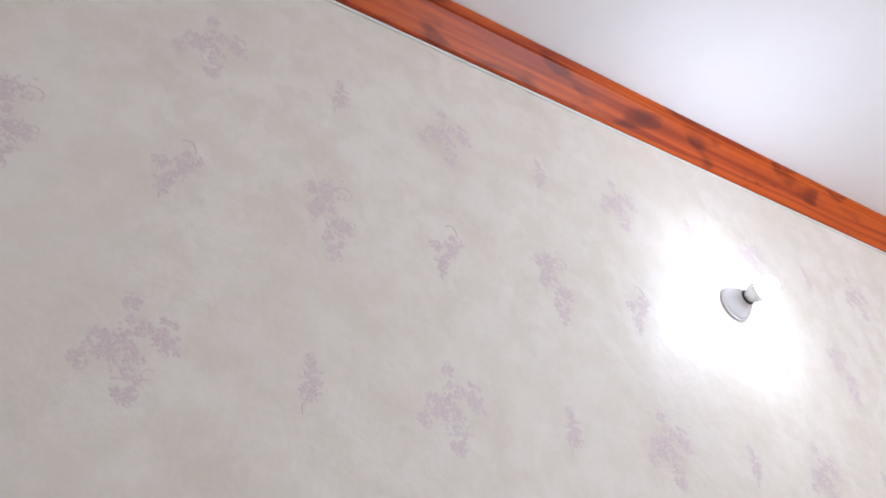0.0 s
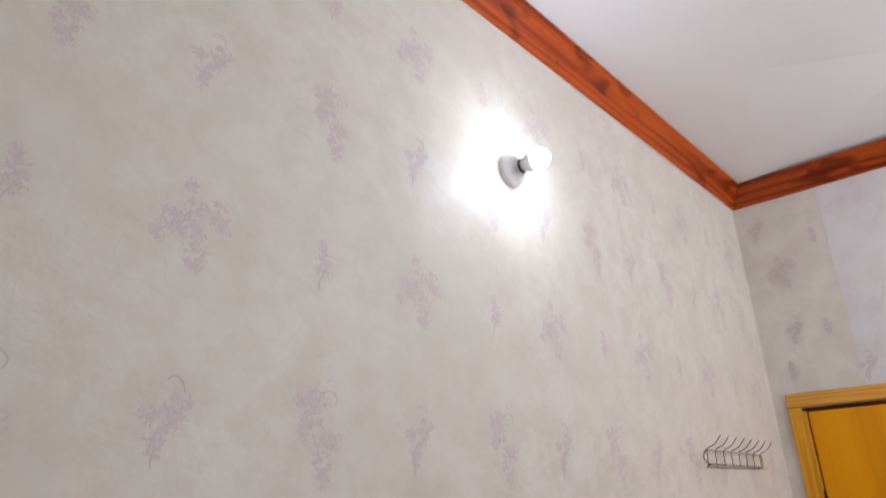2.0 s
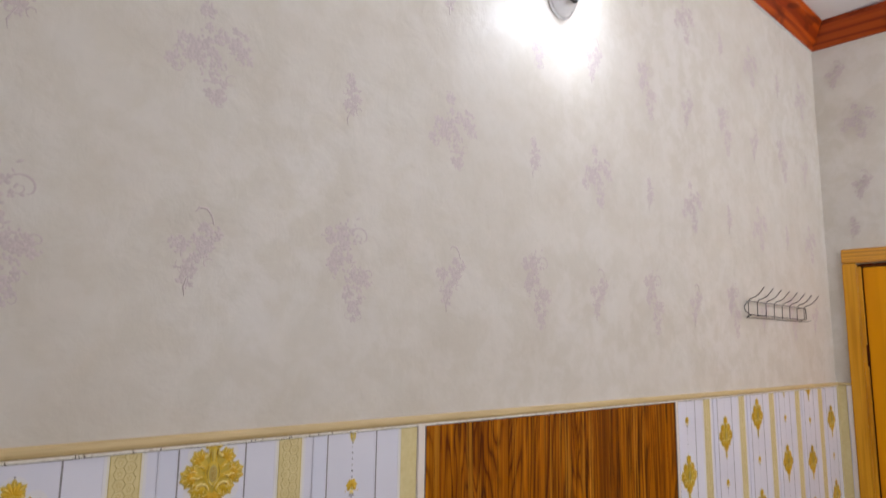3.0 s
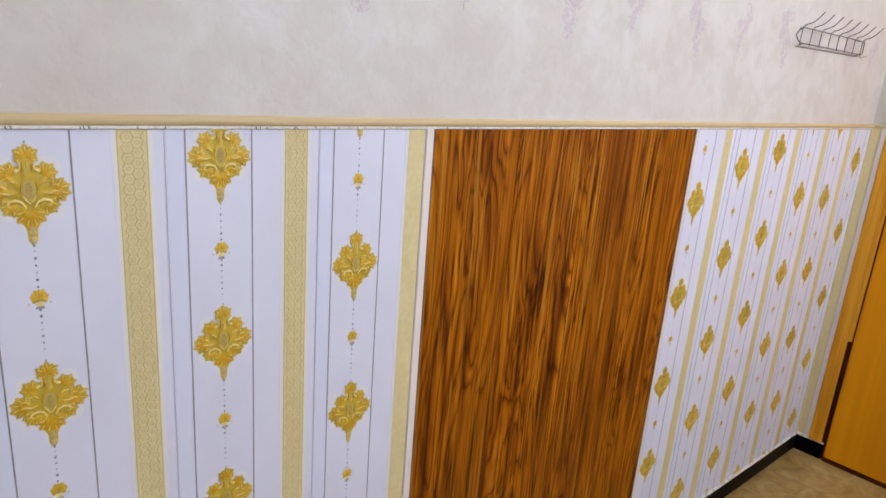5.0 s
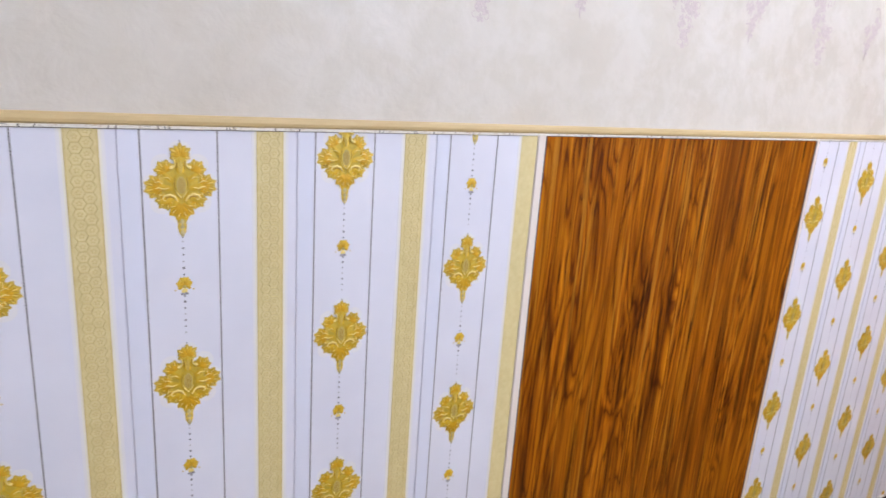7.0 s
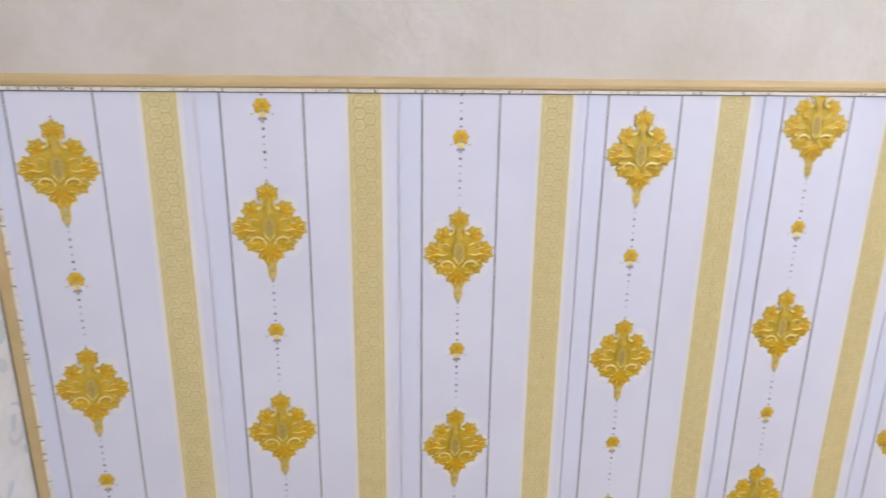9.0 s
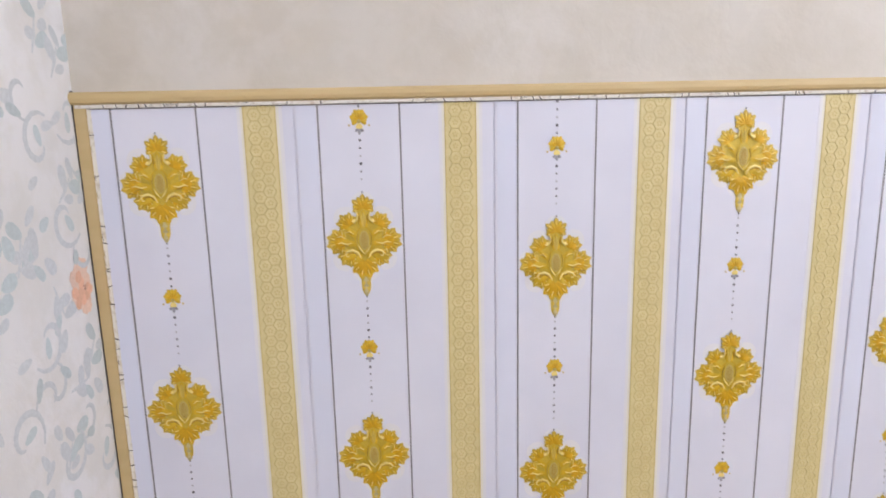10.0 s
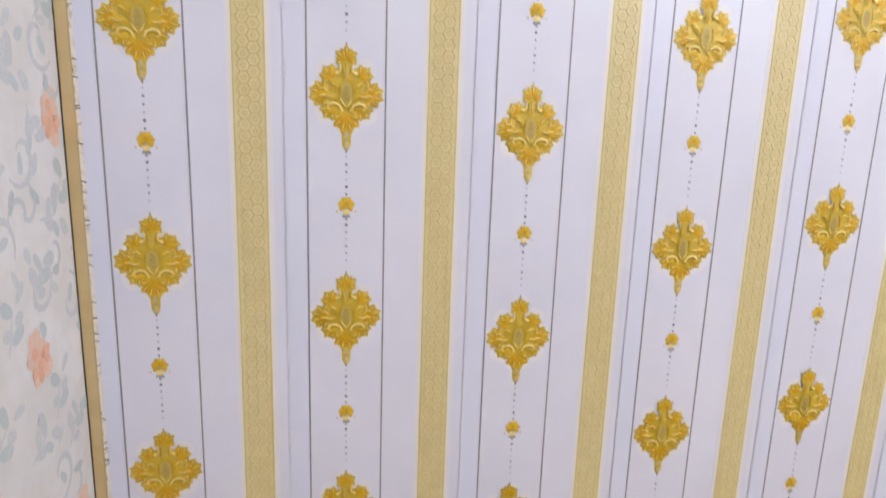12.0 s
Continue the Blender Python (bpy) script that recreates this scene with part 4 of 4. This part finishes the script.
wire("back_rail", [[(X0 + 0.01, -0.004, RB - 0.010), (X1 + 0.06, -0.004, RB - 0.006), (X1 + 0.095, -0.004, RB - 0.001), (X1 + 0.105, -0.004, RB + 0.002)]], 0.0010, M_WIRE, rack)
for x in (X0 + 0.02, X1 - 0.02):
    wire("bracket", [[(x, -0.0005, RB - 0.008), (x, RY, RB)]], 0.0016, M_WIRE, rack)
    wire("bracket", [[(x, -0.0005, RT), (x, RY, RT)]], 0.0016, M_WIRE, rack)

# ---- black mat by the door ----
door_mat = settle("door_mat", "black mat with grey stitched lines on the tiles", "mat")
part("pad", box((2.93, -0.86, 0.0005), (3.535, -0.262, 0.009), 0.003), M_MAT, door_mat)
for d in (0.03, 0.045):
    part("stitch", box((3.535 - d - 0.0012, -0.84, 0.009), (3.535 - d + 0.0012, -0.29, 0.0098)), M_MAT_LINE, door_mat)
door_mat.matrix_world = Matrix.Translation((3.535, -0.262, 0)) @ pose(0, 0, 0, 0, 0, -4) @ Matrix.Translation((-3.535, 0.262, 0))


# ---- lilac sprays on the wallpaper ----
def spray(kind):
    r, p = random.Random(kind * 11 + 4), Print()
    L = 0.00025

    def cluster(x, z, size, n):
        """Small florets and loose leaves with gaps between them, and a curled tendril or two."""
        for i in range(int(n * 1.05)):
            t, d = r.uniform(0, 2 * math.pi), size * math.sqrt(r.random()) * 1.05
            cx, cz, f, k = x + d * math.cos(t), z + d * math.sin(t), r.uniform(0.0055, 0.0095), r.choice((3, 4, 5))
            for j in range(k):
                p.petal(cx, cz, f * r.uniform(0.8, 1.2), f * 0.72, j * 360 / k + r.uniform(-25, 25), 0, 0.0002, L + r.random() * 0.0002, 6)
        for i in range(int(n * 0.8)):
            t, d = r.uniform(0, 2 * math.pi), size * r.uniform(0.5, 1.3)
            p.petal(x + d * math.cos(t), z + d * math.sin(t), r.uniform(0.005, 0.012), r.uniform(0.003, 0.0055), r.uniform(0, 360), 0, 0.0002, L + r.random() * 0.0002, 6)
        for i in range(2):
            t = r.uniform(0, 2 * math.pi)
            p.curl(x + size * math.cos(t), z + size * math.sin(t), r.uniform(0.005, 0.009), r.uniform(0, 360), 0.75, 0.0018, 1, 0.0005, r.choice((-1, 1)))
    if kind == 0:        # full spray with a flower on top
        cluster(-0.016, 0.070, 0.011, 8)
        cluster(-0.004, 0.030, 0.020, 11)
        cluster(0.036, 0.034, 0.020, 12)
        cluster(0.050, 0.014, 0.012, 7)
        cluster(-0.038, 0.002, 0.020, 12)
        cluster(-0.056, -0.020, 0.014, 7)
        cluster(-0.008, -0.012, 0.026, 16)
        cluster(0.008, -0.050, 0.018, 9)
        p.curl(-0.058, -0.034, 0.014, 0, 0.8, 0.0022, 1, 0.0007)
        p.curl(0.030, -0.036, 0.012, 40, 0.8, 0.0022, 1, 0.0007, -1)
        cluster(0.010, -0.068, 0.008, 5)
    elif kind == 1:      # long S-shaped spray
        p.curl(0.030, 0.062, 0.024, -70, 0.62, 0.0034, 1, 0.0007)
        cluster(0.004, 0.070, 0.022, 12)
        cluster(-0.026, 0.060, 0.016, 8)
        cluster(-0.010, 0.030, 0.018, 11)
        cluster(-0.030, 0.006, 0.014, 8)
        cluster(0.016, -0.010, 0.022, 13)
        cluster(0.046, -0.012, 0.012, 5)
        cluster(0.014, -0.045, 0.018, 10)
        cluster(0.018, -0.072, 0.014, 7)
        p.curl(-0.028, 0.002, 0.014, 90, 0.8, 0.0026, 1, 0.0007, -1)
        p.curl(0.050, -0.004, 0.012, -90, 0.7, 0.0024, 1, 0.0007)
    elif kind == 2:      # small spray under a hooked stem
        p.stroke([(-0.012, 0.066), (-0.006, 0.074), (0.006, 0.074), (0.014, 0.064), (0.018, 0.050)], 0.0042, 1, 0.0007)
        cluster(0.014, 0.030, 0.018, 13)
        cluster(-0.004, 0.010, 0.018, 12)
        cluster(-0.034, 0.014, 0.010, 6)
        p.curl(-0.034, 0.016, 0.013, 0, 0.8, 0.0026, 1, 0.0007)
        cluster(-0.016, -0.014, 0.014, 8)
        cluster(-0.020, -0.038, 0.009, 5)
        p.stroke([(-0.018, -0.034), (-0.022, -0.050), (-0.020, -0.062)], 0.004, 0, 0.0006)
        p.curl(0.012, -0.012, 0.010, 60, 0.7, 0.0024, 1, 0.0007, -1)
    else:                # small upright spray
        cluster(-0.002, 0.036, 0.010, 7)
        cluster(0.004, 0.012, 0.013, 9)
        cluster(-0.003, -0.014, 0.012, 8)
        p.curl(-0.018, 0.012, 0.010, 0, 0.8, 0.0024, 1, 0.0007)
        p.curl(0.018, -0.020, 0.010, 200, 0.7, 0.0024, 1, 0.0007)
        p.stroke([(0.0, -0.02), (-0.010, -0.040), (-0.008, -0.052)], 0.003, 0, 0.0006)
    return p.done("flower_spray", [M_MOTIF, M_MOTIF_LINE])


ROW0, ROWS_UP, COL0, COL = 1.810, 0.3225, 0.262, 0.2645
for i in range(14):
    x = COL0 + COL * i
    for j in range(-1, 4):
        z = ROW0 + ROWS_UP * j - (0.03 if j < 0 else 0.0)
        # full and small sprays alternate up each column, and from column to column
        kind = (0 if j % 2 else 2) if i % 2 else (3 if j % 2 else 1)
        if 0.0 < x < EAST - 0.06 and TRIM_HI - 0.08 < z < CROWN - 0.06:
            keep(("spray", kind), lambda k=kind: spray(k), (x, -0.0001, z), wall_north)
east_wall = bpy.data.objects["wall_east_over_door"]
for j, (y, z, kind) in enumerate([(-0.17, 2.70, 0), (-0.30, 2.40, 3), (-0.17, 2.40, 2), (-0.33, 2.84, 3), (-0.10, 2.93, 2), (-0.42, 2.20, 2), (-0.12, 2.22, 3)]):
    o = share("flower_spray", master[("spray", kind)], east_wall, (EAST - 0.0016, y, z))
    o.rotation_euler = (0, 0, radians(-90))


# ---- peach flowers and teal scrolls on the side wall ----
def peach_flower():
    """A loose upright bloom, paler towards its petal edges."""
    r, p = random.Random(8), Print()
    for i in range(13):
        a = i * 360 / 13
        p.petal(r.uniform(-1, 1) * 0.006, r.uniform(-1, 1) * 0.012, r.uniform(0.026, 0.036) * (0.82 + 0.25 * abs(math.cos(radians(a)))), r.uniform(0.018, 0.024), a + r.uniform(-8, 8), 2, 0.0001, 0.0002 + 0.00001 * i)
    for i in range(9):
        p.petal(r.uniform(-1, 1) * 0.006, r.uniform(-1, 1) * 0.010, r.uniform(0.016, 0.026), r.uniform(0.011, 0.017), i * 40 + r.uniform(-12, 12), 0, 0.0001, 0.0005 + 0.00002 * i)
    p.curl(0.006, 0.002, 0.004, 0, 0.8, 0.0016, 1, 0.0010)
    p.disc(0.004, 0.004, 0.0016, 1, 0.0011, 0.0002)
    return p.done("peach_flower", [M_PEACH, M_PEACH_DARK, M_PEACH_PALE])


def teal_leaf(seed):
    """A spray of soft brushed leaves on a bent stem."""
    r, p = random.Random(seed), Print()
    p.stroke([(-0.012, -0.030), (-0.004, -0.010), (0.002, 0.012)], 0.006, 0, 0.0002, 0.0001)
    for i in range(5):
        p.petal(-0.006 + 0.004 * i + r.uniform(-1, 1) * 0.003, -0.020 + 0.010 * i, r.uniform(0.020, 0.036), r.uniform(0.012, 0.019), (-1) ** i * r.uniform(35, 75) + r.uniform(-12, 12), r.choice((0, 0, 1)), 0.0001, 0.0002 + 0.00003 * i, 10)
    return p.done("teal_leaf", [M_TEAL, M_TEAL_DEEP])


def teal_scroll(seed):
    """Two open brush curls with a leaf at their ends."""
    r, p = random.Random(seed), Print()
    h = 1 if seed % 2 else -1
    p.curl(0, 0, 0.036, r.uniform(0, 40), 0.80, 0.0085, 0, 0.0003, h)
    p.curl(0.02 * h, 0.052, 0.028, 180, 0.6, 0.0070, 0, 0.0003, -h)
    for x, z, a in ((-0.004, -0.004, 20), (0.026, 0.030, 70), (-0.030, 0.020, -60), (0.012, -0.036, 120)):
        p.petal(x * h, z, r.uniform(0.018, 0.028), r.uniform(0.010, 0.015), a * h, r.choice((0, 1)), 0.0001, 0.0004, 10)
    return p.done("teal_scroll", [M_TEAL, M_TEAL_DEEP])


def on_west(key, make, y, z, turn=0.0):
    o = keep(key, make, (0.0002, y, z), wall_west)
    o.matrix_basis = Matrix.Translation((0.0002, y, z)) @ pose(0, 0, 0, 0, 0, 90) @ pose(0, 0, 0, 0, turn, 0)
    return o


for y, z, t in [(-0.160, 1.610, 0), (-0.040, 1.312, 12), (-0.212, 1.462, 30), (-0.126, 1.046, -20), (-0.05, 0.80, 15), (-0.20, 0.86, 40), (-0.29, 1.22, 70), (-0.30, 1.72, 10), (-0.06, 1.80, 33)]:
    on_west("peach", peach_flower, y, z, t)
for i, (y, z, t) in enumerate([(-0.066, 1.616, 0), (-0.090, 1.660, 40), (-0.028, 1.590, 10), (-0.150, 1.385, 0), (-0.135, 1.365, 60), (-0.205, 1.330, 0), (-0.030, 1.235, 20), (-0.062, 1.20, 70), (-0.110, 1.135, 10), (-0.180, 1.105, 0), (-0.175, 1.53, 30), (-0.20, 1.41, 80), (-0.085, 0.99, 0), (-0.14, 0.95, 50), (-0.05, 0.93, 20), (-0.22, 1.0, 35), (-0.05, 1.70, 0), (-0.12, 1.74, 60), (-0.16, 0.83, 0), (-0.09, 1.30, 140), (-0.04, 1.44, 30)]):
    on_west(("leaf", i % 3), lambda s=i % 3: teal_leaf(s + 20), y, z, t)
for i, (y, z, t) in enumerate([(-0.090, 1.490, 0), (-0.055, 1.400, 120), (-0.125, 1.275, 200), (-0.110, 1.125, 30), (-0.190, 1.19, 90), (-0.03, 1.09, 0), (-0.10, 0.89, 160), (-0.21, 1.58, 60), (-0.02, 1.52, 200)]):
    on_west(("scroll", i % 2), lambda s=i % 2: teal_scroll(s), y, z, t)
seam = part("paper_seam", box((0.0002, -0.2485, 0.0), (0.0012, -0.2465, 1.30)), M_DASH, wall_west)

# ---- floor tiles ----
tile = None
r = random.Random(3)
nx, ny = int(EAST / TILE) + 3, int(-SOUTH / TILE) + 1
for i in range(nx):
    for j in range(ny):
        x0, y1 = EAST + 0.42 - (i + 1) * TILE, -0.011 - j * TILE
        x1, y0 = x0 + TILE, y1 - TILE
        if x1 < 0.02 or y0 < SOUTH - 0.3:
            continue
        if tile is None:
            tile = part("tile", box((0.001, 0.001, -0.010), (TILE - 0.001, TILE - 0.001, 0.0), 0.0012, 1), M_TILE, floor)
            tile.location = (x0, y0, 0)
        else:
            share("tile", tile, floor, (x0, y0, r.uniform(-0.0004, 0.0)))

# the door wall stands a little off the square
SKEW = Matrix.Translation((EAST, 0, 0)) @ pose(0, 0, 0, 0, 0, 2.5) @ Matrix.Translation((-EAST, 0, 0))
for ob in [o for o in scene.objects if o.parent is None]:
    if ob.name.startswith(("wall_east", "lit_wall_sheet", "cornice_east", "skirting_east", "grout_east", "door_1")) or ob in (back, cap_e):
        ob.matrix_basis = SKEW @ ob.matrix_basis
